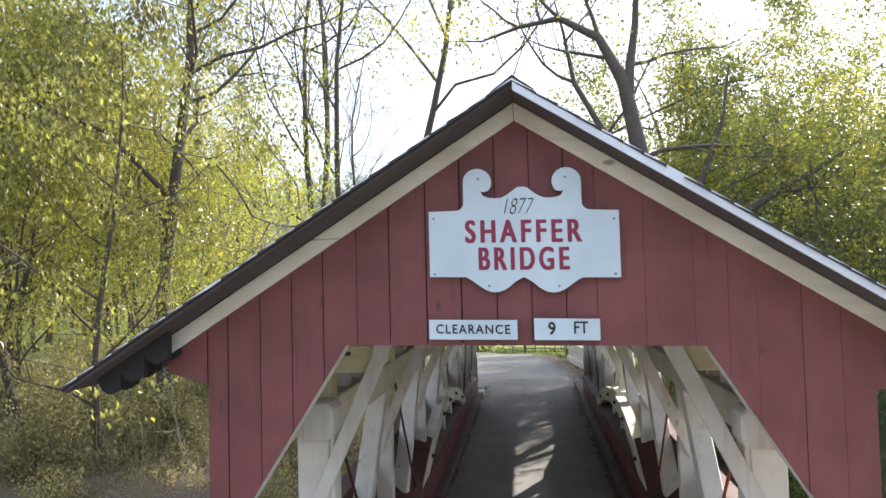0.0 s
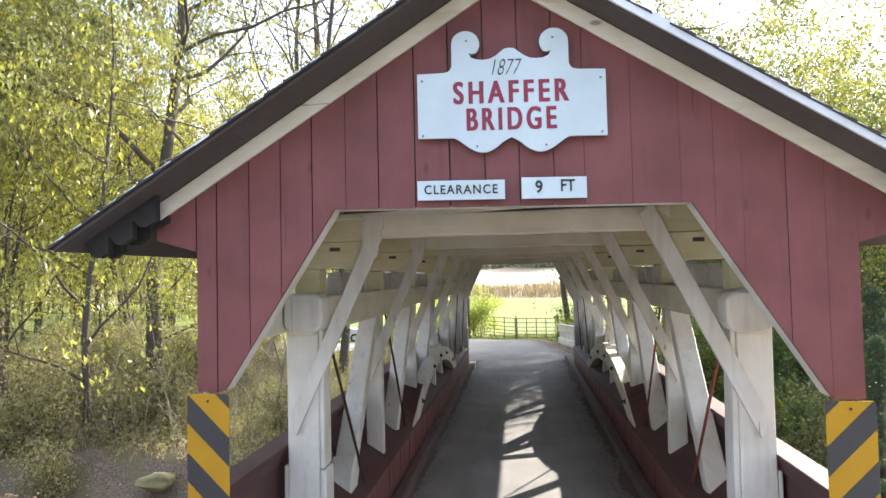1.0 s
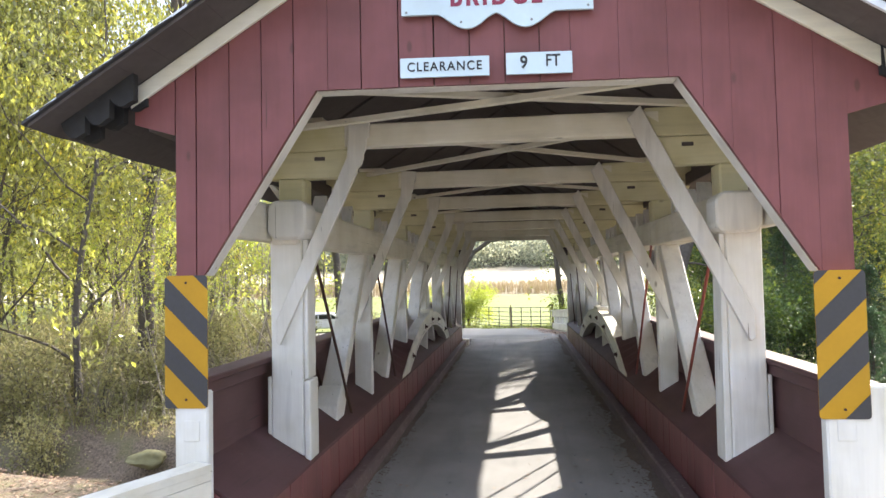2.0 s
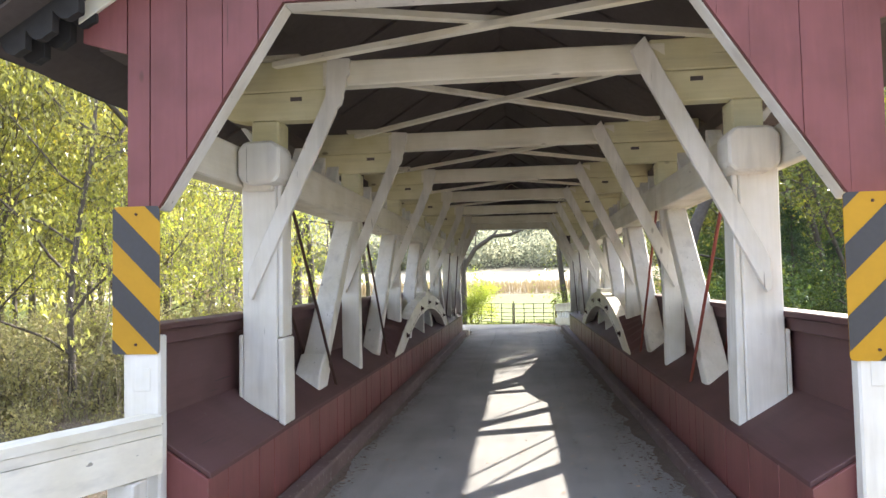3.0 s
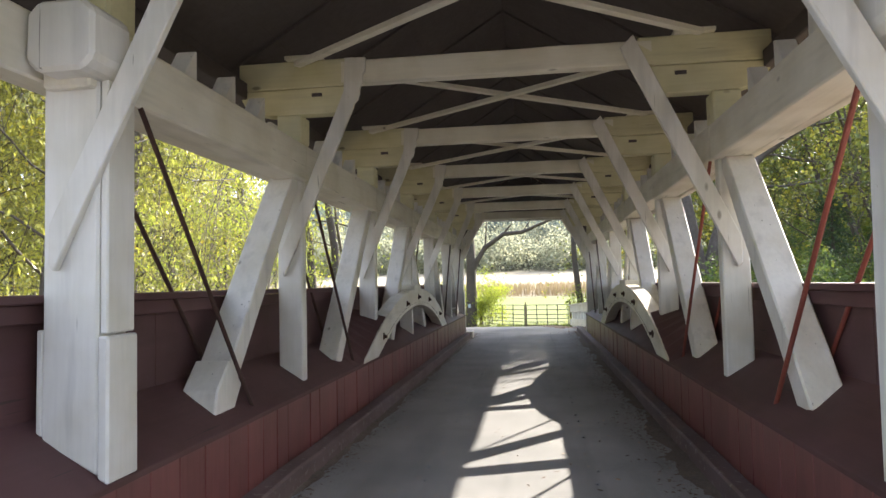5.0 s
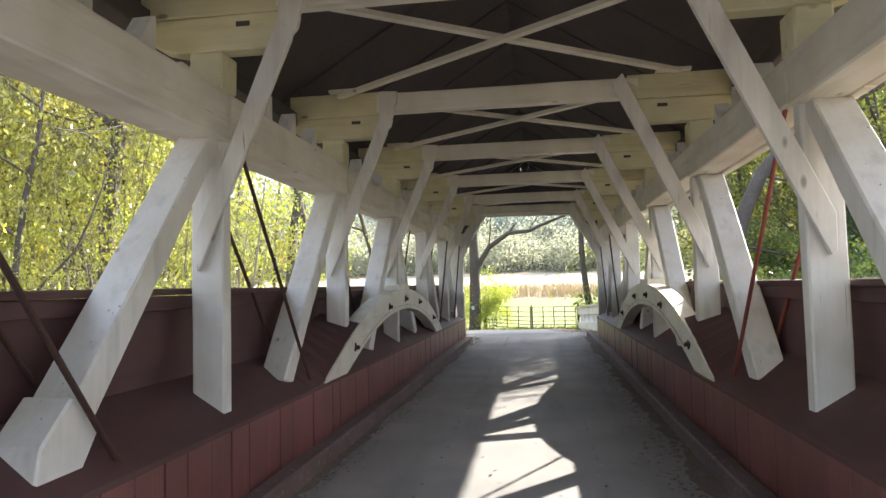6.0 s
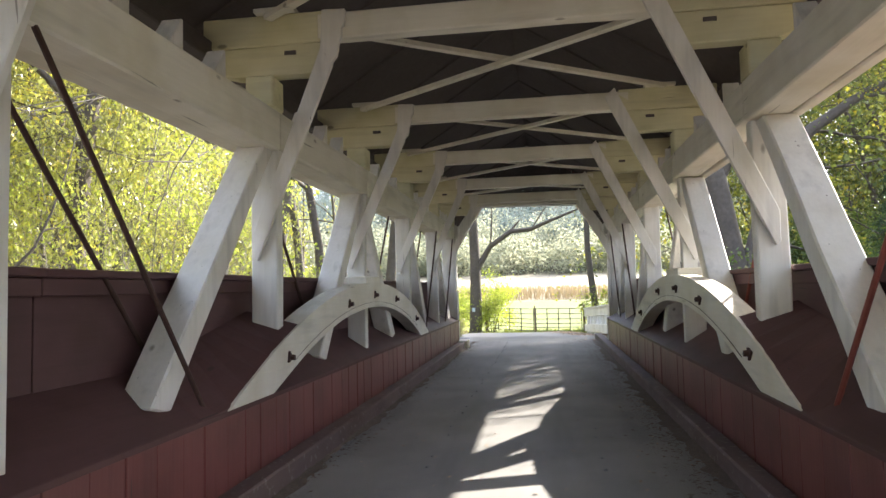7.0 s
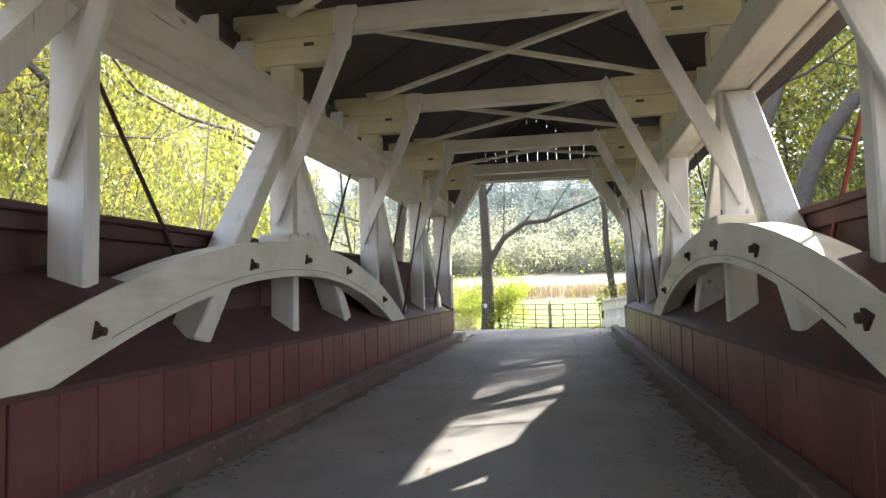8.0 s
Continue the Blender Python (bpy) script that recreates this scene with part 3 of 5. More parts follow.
# ---- cross frames: tie beam, knee braces, haunches ----
def cross_frame(at, foot):
    """foot: how far along the bridge the braces' lower ends sit from the tie beam, on the faces of their posts."""
    f = thing("transverse_brace", "white-painted tie beam with knee braces under the dark roof", "roof brace", "transverse braces of the bridge", at)
    part("tie_beam", sawn(split_long(box(-1.42, 1.42, -0.05, 0.09, 3.52, 3.735, bevel=0.01), "x", 0.4), 0.007, 3), WHITE_X, f)
    for s in (-1, 1):
        k = 0.0 if s < 0 else 0.05
        poly = [(-1.165, 3.735), (-1.175, 3.6), (-1.205, 3.585), (-1.198, 3.5), (-1.235, 3.44), (-1.225, 3.4), (-1.245, 3.37), (-1.245, 3.34), (-1.29, 3.31), (-1.285, 3.28), (-2.0, 1.72), (-2.03, 1.75), (-2.03, 1.95), (-1.37, 3.42), (-1.365, 3.745)]
        if s > 0:
            poly = [(-1.135, 3.665), (-1.2, 3.52), (-1.2, 3.5), (-1.24, 3.44), (-1.245, 3.41), (-1.33, 3.24), (-2.02, 1.71), (-2.055, 1.74), (-2.055, 1.97), (-1.25, 3.775)]
        knee = sawn(prism([(-s * (x - (k if x < -1.5 else 0)), z) for x, z in poly], "y", -0.1, -0.055, bevel=0.006), 0.006, s)
        for w in knee.verts:
            w.co.y += (foot + 0.05) * min(1.0, max(0.0, (3.4 - w.co.z) / 1.5))
        part("knee_brace", knee, WHITE, f)
        part("haunch_board", sawn(box(*sorted((s * 1.3, s * 2.42)), -0.048, 0.105, 3.50, 3.76, bevel=0.01), 0.008, s + 4), WHITE_OLD, f)
        # dark plate set slightly proud, painting the shade inside a mortise hole
        part("mortise_shade", box(*sorted((s * 1.60, s * 1.70)), -0.056, -0.049, 3.405, 3.44, bevel=0.002), DARK, f)
        part("haunch_board", sawn(prism([(s * x, z) for x, z in ((1.42, 3.24), (2.14, 3.25), (2.27, 3.285), (2.36, 3.35), (2.4, 3.43), (2.41, 3.495), (1.36, 3.495))], "y", -0.05, 0.1, bevel=0.01), 0.008, s + 6), WHITE_OLD, f)
    return f


for py, foot in zip(POSTS, (-0.145, 0.025, 0.105, -0.025, -0.105, -0.035, -0.145)):
    cross_frame((0, py, 0), foot)
for i in range(7):
    a, b = ([0.1] + POSTS)[i], POSTS[i]
    x = thing("cross_bracing", "crossed white wooden struts lying between tie beams", "bracing", "wind braces of the bridge")
    for d in (-1, 1):
        p, q = Vector((-1.8 * d, a + 0.1, 3.79)), Vector((1.82 * d, b - 0.1, 3.79))
        ax = (q - p).normalized()
        nrm = Vector((-ax.y, ax.x, 0)) * 0.036
        z0 = 3.685 if d < 0 else 3.732
        bm = bmesh.new()
        lo = [bm.verts.new((v.x, v.y, z0)) for v in (p + nrm, p - nrm, q - nrm, q + nrm)]
        hi = [bm.verts.new((v.x, v.y, z0 + 0.045)) for v in (p + nrm, p - nrm, q - nrm, q + nrm)]
        bm.faces.new(lo)
        bm.faces.new(hi)
        for j in range(4):
            bm.faces.new((lo[j], lo[(j + 1) % 4], hi[(j + 1) % 4], hi[j]))
        part("strut", sawn(bm, 0.008, i + d), WHITE_X, x)
    for d in (-1, 1) if i else ():
        part("cleat", sawn(box(*sorted((d * 1.6, d * 1.95)), a - 0.1, a + 0.1, 3.762, 3.80, bevel=0.005), 0.005, i), WHITE_X, x)

# ---- gables ----
SLOPE = 0.61
EDGES = [-2.61, -2.30, -2.14, -1.89, -1.65, -1.41, -1.16, -0.92, -0.65, -0.40, -0.15, 0.09, 0.33, 0.54, 0.86, 1.18, 1.40, 1.58, 1.86, 2.10, 2.30, 2.61]
KINKS = [-2.301, -2.30, -2.09, -1.25, 0.0, 1.25, 2.09, 2.30, 2.301]


def gable_low(x):
    a = abs(x)
    z = 3.63 if a <= 1.25 else 3.63 - (a - 1.25) * (1.31 / 0.84) if a <= 2.09 else 2.31
    if a > 2.3005:
        z = 3.34 + (a - 2.3) * 0.28
    return z - 0.013 * x


def gable_high(x):
    return 5.29 - SLOPE * abs(x) - 0.013 * x


def gable(name, y, out, back):
    g = thing(name, "red-painted board gable with a clipped white-trimmed opening", "wall", kind="structure")
    rng = random.Random(11)
    for a, b in zip(EDGES, EDGES[1:]):
        gap = (rng.uniform(0.002, 0.006) if a < 0.5 else rng.uniform(0.0006, 0.0016)) if back else 0.004
        p, q = a + gap, b - gap
        xs = [p] + [k for k in KINKS if p < k < q] + [q]
        low = [(x, gable_low(x)) for x in xs]
        high = [(x, gable_high(x)) for x in (xs if p < 0 < q else [p, q])]
        if b <= -2.29:
            low = [(p, gable_low(p)), (q, 3.34 + 0.013 * 2.3)]
        if a >= 2.29:
            low = [(p, 3.34 - 0.013 * 2.3), (q, gable_low(q))]
        off = rng.uniform(-0.004, 0.004)
        part("board", prism(low + high[::-1], "y", *sorted((y + out * off, y + out * (off - 0.026)))), RED, g)
    if back:
        # added dark sheet behind the boards, keeps light from leaking through the gaps
        xs = [-2.28, -2.08, -1.25, 1.25, 2.08, 2.28]
        low = [(x, gable_low(x) + 0.01) for x in xs]
        part("light_stop", prism(low + [(2.28, gable_high(2.28) - 0.02), (0, gable_high(0) - 0.02), (-2.28, gable_high(-2.28) - 0.02)], "y", *sorted((y - out * 0.036, y - out * 0.05))), SHADOW_WOOD, g)
    else:
        # dark inner boards added behind the red ones, with matching gaps
        for a, b in zip(EDGES[1:-1], EDGES[2:-1]):
            p, q = a + 0.003, b - 0.003
            xs = [p] + [k for k in KINKS if p < k < q] + [q]
            low = [(x, gable_low(x) + 0.01) for x in xs]
            high = [(x, gable_high(x) - 0.02) for x in (xs if p < 0 < q else [p, q])]
            part("lining_board", prism(low + high[::-1], "y", *sorted((y - out * 0.034, y - out * 0.05))), DARK, g)
        # added dark panel, blocks the light slits in the upper gable
        part("lining_board", prism([(-1.2, 4.4), (1.2, 4.4), (0.0, 5.1)], "y", *sorted((y - out * 0.054, y - out * 0.075))), DARK, g)
        lintel = box(-1.42, 1.42, *sorted((y - out * 0.19, y - out * 0.3)), 3.655, 3.86, bevel=0.008)
        part("lintel", sawn(split_long(lintel, "x", 0.4), 0.006, 2), WHITE_X, g, "white-painted beam over the opening")
        for s in (-1, 1):
            z0, z1 = gable_low(s * 1.25), gable_low(s * 2.09)
            slope = [(s * 1.25, z0 + 0.02), (s * 2.09, z1 + 0.02), (s * 2.36, z1 + 0.02), (s * 2.36, z1 + 0.14), (s * 1.47, z0 + 0.14)]
            part("lining_board", sawn(prism(slope, "y", *sorted((y - out * 0.19, y - out * 0.235)), bevel=0.006), 0.006, s), WHITE, g, "white-painted sloping board")
    # casing of the opening
    zl, zr = gable_low(-1.25), gable_low(1.25)
    th = 0.028
    part("casing", sawn(prism([(-1.25, zl + th), (1.25, zr + th), (1.25, zr + 0.002), (-1.25, zl + 0.002)], "y", *sorted((y - out * 0.052, y - out * 0.18)), bevel=0.004), 0.004, 1), WHITE, g)
    for s in (-1, 1):
        z0, z1 = gable_low(s * 1.25), gable_low(s * 2.09)
        poly = [(s * 1.252, z0 + th), (s * 1.252, z0), (s * 2.093, z1), (s * 2.13, z1)]
        part("casing", sawn(prism(poly, "y", *sorted((y - out * 0.052, y - out * 0.18)), bevel=0.004), 0.004, s), WHITE, g)
        # barge board below the roof edge
        dip = 0.06 if s < 0 else 0.03
        hi = [(s * 2.62, gable_high(s * 2.62) + 0.035 - dip), (0.0, gable_high(0) + 0.045), (0.0, gable_high(0) - 0.085), (s * 2.62, gable_high(s * 2.62) - 0.095 - dip)]
        part("barge_board", sawn(prism(hi, "y", *sorted((y + out * 0.006, y + out * 0.034)), bevel=0.004), 0.003, s), WHITE_X, g, "white sloping barge board")
    return g


gable("wall_front", 0.0, -1, True)
gable("wall_back", LEN, 1, False)

# ---- roof ----
roof = thing("roof", "dark shingled gable roof with bare dark rafters", "roof", kind="structure")
R_TOP, R_SLOPE, R_OUT, R_Y0, R_Y1 = 5.40, 0.632, 3.15, -0.40, LEN + 0.4


def roof_z(x):
    return R_TOP - R_SLOPE * abs(x) - 0.008 * x


for s in (-1, 1):
    # sheathing boards running along the bridge
    n = 15
    for j in range(n):
        a, b = R_OUT * j / n, R_OUT * (j + 1) / n - 0.0012
        poly = [(s * a, roof_z(s * a) - 0.03), (s * b, roof_z(s * b) - 0.03), (s * b, roof_z(s * b) - 0.055), (s * a, roof_z(s * a) - 0.055)]
        part("sheathing_board", prism(poly, "y", R_Y0 + 0.012, R_Y1 - 0.012), DARK, roof)
    # shingle courses
    n = 24
    rng = random.Random(3 + s)
    for j in range(n):
        a, b = R_OUT * j / n, R_OUT * (j + 1) / n + 0.03
        bm = bmesh.new()
        m = 60
        rows = []
        for i in range(m + 1):
            y = R_Y0 + (R_Y1 - R_Y0) * i / m - (rng.uniform(0.012, 0.03) if i == 0 else 0)
            bb = b + rng.uniform(-0.008, 0.008)
            up = rng.uniform(0, 0.006)
            rows.append([bm.verts.new(c) for c in ((s * a, y, roof_z(s * a) - 0.022), (s * bb, y, roof_z(s * bb) - 0.008 + up), (s * bb, y, roof_z(s * bb) - 0.026), (s * a, y, roof_z(s * a) - 0.028))])
        for i in range(m):
            for k in range(4):
                bm.faces.new((rows[i][k], rows[i][(k + 1) % 4], rows[i + 1][(k + 1) % 4], rows[i + 1][k]))
        bm.faces.new(rows[0])
        bm.faces.new(rows[-1])
        part("shingle_course", bm, SHINGLE, roof)
    # metal edge on the rakes
    th = 0.018 if s < 0 else 0.075
    for y0, y1 in ((R_Y0 - 0.014, R_Y0 + 0.008), (R_Y1 - 0.008, R_Y1 + 0.014)):
        poly = [(0, roof_z(0) - 0.005), (s * R_OUT, roof_z(s * R_OUT) - 0.005), (s * R_OUT, roof_z(s * R_OUT) - 0.005 - th), (0, roof_z(0) - 0.005 - th)]
        part("drip_edge", prism(poly, "y", y0, y1), METAL, roof, "pale metal edge strip")
    # rafters
    y = 0.12
    while y < LEN:
        poly = [(0, roof_z(0) - 0.058), (s * 2.98, roof_z(s * 2.98) - 0.058), (s * 2.98, roof_z(s * 2.98) - 0.085), (s * 2.86, roof_z(s * 2.86) - 0.09), (0, roof_z(0) - 0.09)]
        part("rafter", sawn(prism(poly, "y", y - 0.03, y + 0.03), 0.01, y), DARK, roof)
        y += 1.43
    part("wall_plate", split_long(box(*sorted((s * 2.34, s * 2.54)), 0.06, LEN - 0.06, 3.42, 3.58, bevel=0.01), "y", 2.0), DARK, roof)
    for y0 in (-0.2, -0.03, LEN + 0.06):
        tail = [(s * 2.5, roof_z(s * 2.5) - 0.058), (s * 3.04, roof_z(s * 3.04) - 0.058)]
        for a, b, deep in ((3.02, 2.86, 0.05), (2.86, 2.68, 0.06), (2.68, 2.5, 0.05)):
            for i in range(6):
                f = i / 5
                x = a + (b - a) * f
                tail.append((s * x, roof_z(s * a) - 0.12 - 0.02 * f - deep * math.sin(math.pi * min(1.0, f * 1.15)) ** 0.7 if f < 0.87 else roof_z(s * a) - 0.14))
        part("rafter_tail", sawn(prism(tail, "y", y0, y0 + 0.06), 0.012, y0), EAVE_SHADE, roof)
ridge = prism([(-0.14, roof_z(-0.14) + 0.006), (0, roof_z(0) + 0.02), (0.14, roof_z(0.14) + 0.006), (0.14, roof_z(0.14) - 0.012), (0, roof_z(0)), (-0.14, roof_z(-0.14) - 0.012)], "y", R_Y0 - 0.01, R_Y1 + 0.01)
part("ridge_cap", sawn(split_long(ridge, "y", 0.3), 0.006, 1), SHINGLE, roof)


# ---- signs on the gable ----
def words(name, text, x0, x1, z0, z1, y, mat, parent, bold=0.0, slant=0.0, thick=0.0, space=1.0):
    """Raised lettering fitted into a rectangle on a wall that faces -y."""
    cu = bpy.data.curves.new(name, "FONT")
    cu.body, cu.extrude, cu.offset, cu.shear, cu.space_character = text, 0.0015, bold, slant, space
    tmp = bpy.data.objects.new(name, cu)
    scene.collection.objects.link(tmp)
    me = bpy.data.meshes.new_from_object(tmp.evaluated_get(bpy.context.evaluated_depsgraph_get()))
    bpy.data.objects.remove(tmp)
    co = np.empty(len(me.vertices) * 3, np.float32)
    me.vertices.foreach_get("co", co)
    co = co.reshape(-1, 3)
    lo, hi = co.min(0), co.max(0)
    u, v = (co[:, 0] - lo[0]) / (hi[0] - lo[0]), (co[:, 1] - lo[1]) / (hi[1] - lo[1])
    tilt = -0.02
    out = np.stack([x0 + u * (x1 - x0), y - (co[:, 2] - lo[2]), z0 + v * (z1 - z0) + tilt * (x0 + u * (x1 - x0) - (x0 + x1) / 2)], 1)
    me.vertices.foreach_set("co", out.astype(np.float32).ravel())
    me.materials.clear()
    me.materials.append(mat)
    ob = new(name, me)
    ob.parent = parent
    if thick:
        words(name, text, x0 + thick, x1 + thick, z0, z1, y - 0.0004, mat, parent, bold, slant, 0.0, space)
    return ob


def board_outline():
    """One half of the scrolled board, then mirrored: lower edge, shoulder, scroll, crest."""
    half = [(0.0, 4.105)]
    for i in range(1, 13):
        s = i / 12
        x = -0.40 * s
        half.append((x, 4.105 - 0.1 * math.sin(math.pi * min(1.0, s * 1.0)) ** 1.3 * (1.05 if s > 0.2 else 0.9)))
    half += [(-0.655, 4.105), (-0.655, 4.565), (-0.47, 4.57)]
    half += [(-0.44, 4.575), (-0.42, 4.59), (-0.408, 4.615)]
    for i in range(13):
        a = math.radians(185 - 225 * i / 12)
        half.append((-0.308 + 0.1 * math.cos(a), 4.77 + 0.095 * math.sin(a)))
    half += [(-0.265, 4.70), (-0.288, 4.71), (-0.27, 4.675), (-0.235, 4.66), (-0.19, 4.655), (-0.14, 4.66), (-0.10, 4.68), (-0.06, 4.71), (-0.035, 4.73), (0.0, 4.735)]
    return half


h = board_outline()
xc = 0.04
outline = [(xc + x, z - 0.025 * x) for x, z in h] + [(xc - x, z + 0.025 * x) for x, z in h[-2:0:-1]]
name_board = thing("name_board", "white scrolled wooden board with red bridge name on the gable", "sign")
part("board", prism(outline, "y", -0.055, -0.032), SIGN, name_board)
words("lettering", "SHAFFER", -0.36, 0.435, 4.345, 4.505, -0.0565, LETTER_RED, name_board, 0.012, 0, 0.01, 1.38)
words("lettering", "BRIDGE", -0.27, 0.345, 4.155, 4.315, -0.0565, LETTER_RED, name_board, 0.012, 0, 0.01, 1.38)
words("lettering", "1877", -0.085, 0.125, 4.545, 4.655, -0.0565, LETTER_BLACK, name_board, -0.02, 0.35)
for x, z in ((-0.58, 4.14), (0.66, 4.115), (-0.58, 4.53), (0.66, 4.49), (-0.2, 4.05), (0.28, 4.04), (-0.26, 4.8), (0.34, 4.79)):
    part("screw", rod((x, -0.0575, z), (x, -0.05, z), 0.009, 6), SCREW, name_board)
clear_sign = thing("clearance_sign", "white board lettered in black below the name board", "sign", "clearance boards")
part("board", prism([(-0.63, 3.685), (-0.015, 3.675), (-0.015, 3.81), (-0.63, 3.822)], "y", -0.05, -0.032), SIGN, clear_sign)
words("lettering", "CLEARANCE", -0.58, -0.065, 3.72, 3.785, -0.0515, LETTER_BLACK, clear_sign, 0.014, 0, 0, 1.2)
feet_sign = thing("clearance_sign", "small white board with a height in feet", "sign", "clearance boards")
part("board", prism([(0.10, 3.672), (0.545, 3.664), (0.545, 3.81), (0.10, 3.82)], "y", -0.05, -0.032), SIGN, feet_sign)
words("lettering", "9", 0.195, 0.245, 3.705, 3.795, -0.0515, LETTER_BLACK, feet_sign, 0.02)
words("lettering", "FT", 0.37, 0.465, 3.712, 3.795, -0.0515, LETTER_BLACK, feet_sign, 0.012)


# ---- hazard markers and white guard rails ----
def rounded(x0, x1, z0, z1, r):
    out = []
    for cx, cz, a0 in ((x1 - r, z1 - r, 0), (x0 + r, z1 - r, 90), (x0 + r, z0 + r, 180), (x1 - r, z0 + r, 270)):
        out += [(cx + r * math.cos(math.radians(a0 + 30 * i)), cz + r * math.sin(math.radians(a0 + 30 * i))) for i in range(4)]
    return out


def clip_band(poly, f, lo, hi):
    """The part of a convex outline where lo <= f(p) <= hi."""
    for sign, lim in ((1, lo), (-1, -hi)):
        out = []
        for i, p in enumerate(poly):
            q = poly[(i + 1) % len(poly)]
            a, b = sign * f(p) - lim, sign * f(q) - lim
            if a >= 0:
                out.append(p)
            if a * b < 0:
                t = a / (a - b)
                out.append((p[0] + t * (q[0] - p[0]), p[1] + t * (q[1] - p[1])))
        poly = out
        if not poly:
            break
    return poly


def hazard_marker(x0, x1, z0, z1, y, s, start, period):
    m = thing("hazard_marker", "yellow and black striped hazard plate on a white post", "road sign", "hazard markers")
    plate = rounded(x0, x1, z0, z1, 0.025)
    part("plate", prism(plate, "y", y, y + 0.004), YELLOW, m)
    for i in range(-3, 8):
        lo = start + i * period
        band = clip_band(plate, lambda p: p[1] + s * (p[0] - x0), lo, lo + period * 0.49)
        if len(band) > 2:
            part("stripe", prism(band, "y", y - 0.0025, y - 0.0003), BLACK, m)
    for z in (z0 + 0.06, z1 - 0.05):
        part("bolt", rod(((x0 + x1) / 2, y - 0.008, z), ((x0 + x1) / 2, y, z), 0.009, 6), IRON, m)
    return m


hazard_marker(-2.305, -1.995, 1.435, 2.35, -0.14, 1, 1.33, 0.41)
hazard_marker(1.985, 2.29, 1.37, 2.295, -0.14, -1, 1.42, 0.393)


def guard_rail(s, px0, px1, top, ax, bx):
    """A post against the gable and a deep capped rail that runs away from it towards the road."""
    g = thing("guard_rail", "white-painted timber guard rail running up to the gable", "guard rail", "white guard rails")
    z = ax[2]
    post = part("post", sawn(split_long(box(*sorted((s * px0, s * px1)), -0.13, -0.04, -0.7, top, bevel=0.012), "z", 0.4), 0.004, s), WHITE, g)
    part("inset_block", sawn(box(*sorted((s * (px0 + 0.06), s * (px0 + 0.17))), -0.137, -0.132, top - 0.34, top - 0.2, bevel=0.002), 0.001, s), WHITE, post)
    ax, bx = Vector(ax), Vector(bx)
    d = (bx - ax).normalized()
    nn = Vector((-d.y, d.x, 0)) * 0.07
    for name, w, za, zb in (("rail_cap", 1.12, -0.012, 0.04), ("rail", 1.0, -0.07, -0.016), ("rail", 1.04, -0.3, -0.074)):
        bm = bmesh.new()
        lo = [bm.verts.new((c.x, c.y, c.z + za)) for c in (ax + nn * w, ax - nn * w, bx - nn * w, bx + nn * w)]
        hi = [bm.verts.new((c.x, c.y, c.z + zb)) for c in (ax + nn * w, ax - nn * w, bx - nn * w, bx + nn * w)]
        bm.faces.new(lo)
        bm.faces.new(hi)
        for i in range(4):
            bm.faces.new((lo[i], lo[(i + 1) % 4], hi[(i + 1) % 4], hi[i]))
        part(name, sawn(bm, 0.004, zb), WHITE_Y, g)
    for t in (0.05, 0.35, 0.66, 0.98):
        c = ax.lerp(bx, t)
        part("post", sawn(box(c.x - 0.08, c.x + 0.08, c.y - 0.08, c.y + 0.08, -1.2, z - 0.305, bevel=0.01), 0.004, t), WHITE, g)
    return g


guard_rail(-1, 2.0, 2.24, 1.55, (-2.02, -0.16, 1.03), (-3.3, -3.6, 1.09))
guard_rail(1, 2.03, 2.44, 1.575, (2.5, -0.16, 1.54), (3.6, -3.6, 1.56))

# far guard rail beyond the exit
far = thing("guard_rail", "white-painted timber guard rail beyond the bridge exit", "guard rail", "white guard rails")
pts = [(2.75, 20.7, 0.95), (2.62, 24.0, 0.85), (2.4, 28.0, 0.66), (2.1, 31.6, 0.47)]


def slab(x0, y0, x1, y1, za, zb, zc, zd, w, bm):
    """An upright slab from one plan point to another, with its lower and upper heights at both ends."""
    lo = [bm.verts.new(c) for c in ((x0 - w, y0, za), (x0 + w, y0, za), (x1 + w, y1, zb), (x1 - w, y1, zb))]
    hi = [bm.verts.new(c) for c in ((x0 - w, y0, zc), (x0 + w, y0, zc), (x1 + w, y1, zd), (x1 - w, y1, zd))]
    bm.faces.new(lo)
    bm.faces.new(hi)
    for i in range(4):
        bm.faces.new((lo[i], lo[(i + 1) % 4], hi[(i + 1) % 4], hi[i]))
    return bm


for (x0, y0, t0), (x1, y1, t1) in zip(pts, pts[1:]):
    part("rail_cap", sawn(slab(x0, y0, x1, y1, t0 - 0.06, t1 - 0.06, t0, t1, 0.13, bmesh.new()), 0.005, y0), WHITE_Y, far)
    part("rail", sawn(slab(x0, y0, x1, y1, t0 - 0.36, t1 - 0.36, t0 - 0.062, t1 - 0.062, 0.07, bmesh.new()), 0.005, y0), WHITE_Y, far)
    part("rail", sawn(slab(x0, y0, x1, y1, t0 - 1.0, t1 - 1.0, t0 - 0.7, t1 - 0.7, 0.07, bmesh.new()), 0.005, y0 + 1), WHITE_Y, far)
    for t in (0.0, 0.25, 0.5, 0.75):
        x, y, z = x0 + (x1 - x0) * t, y0 + (y1 - y0) * t, t0 + (t1 - t0) * t
        part("post", box(x - 0.06, x + 0.06, y + 0.05, y + 0.55, land(0, y) - 0.3, z - 0.365), WHITE, far)

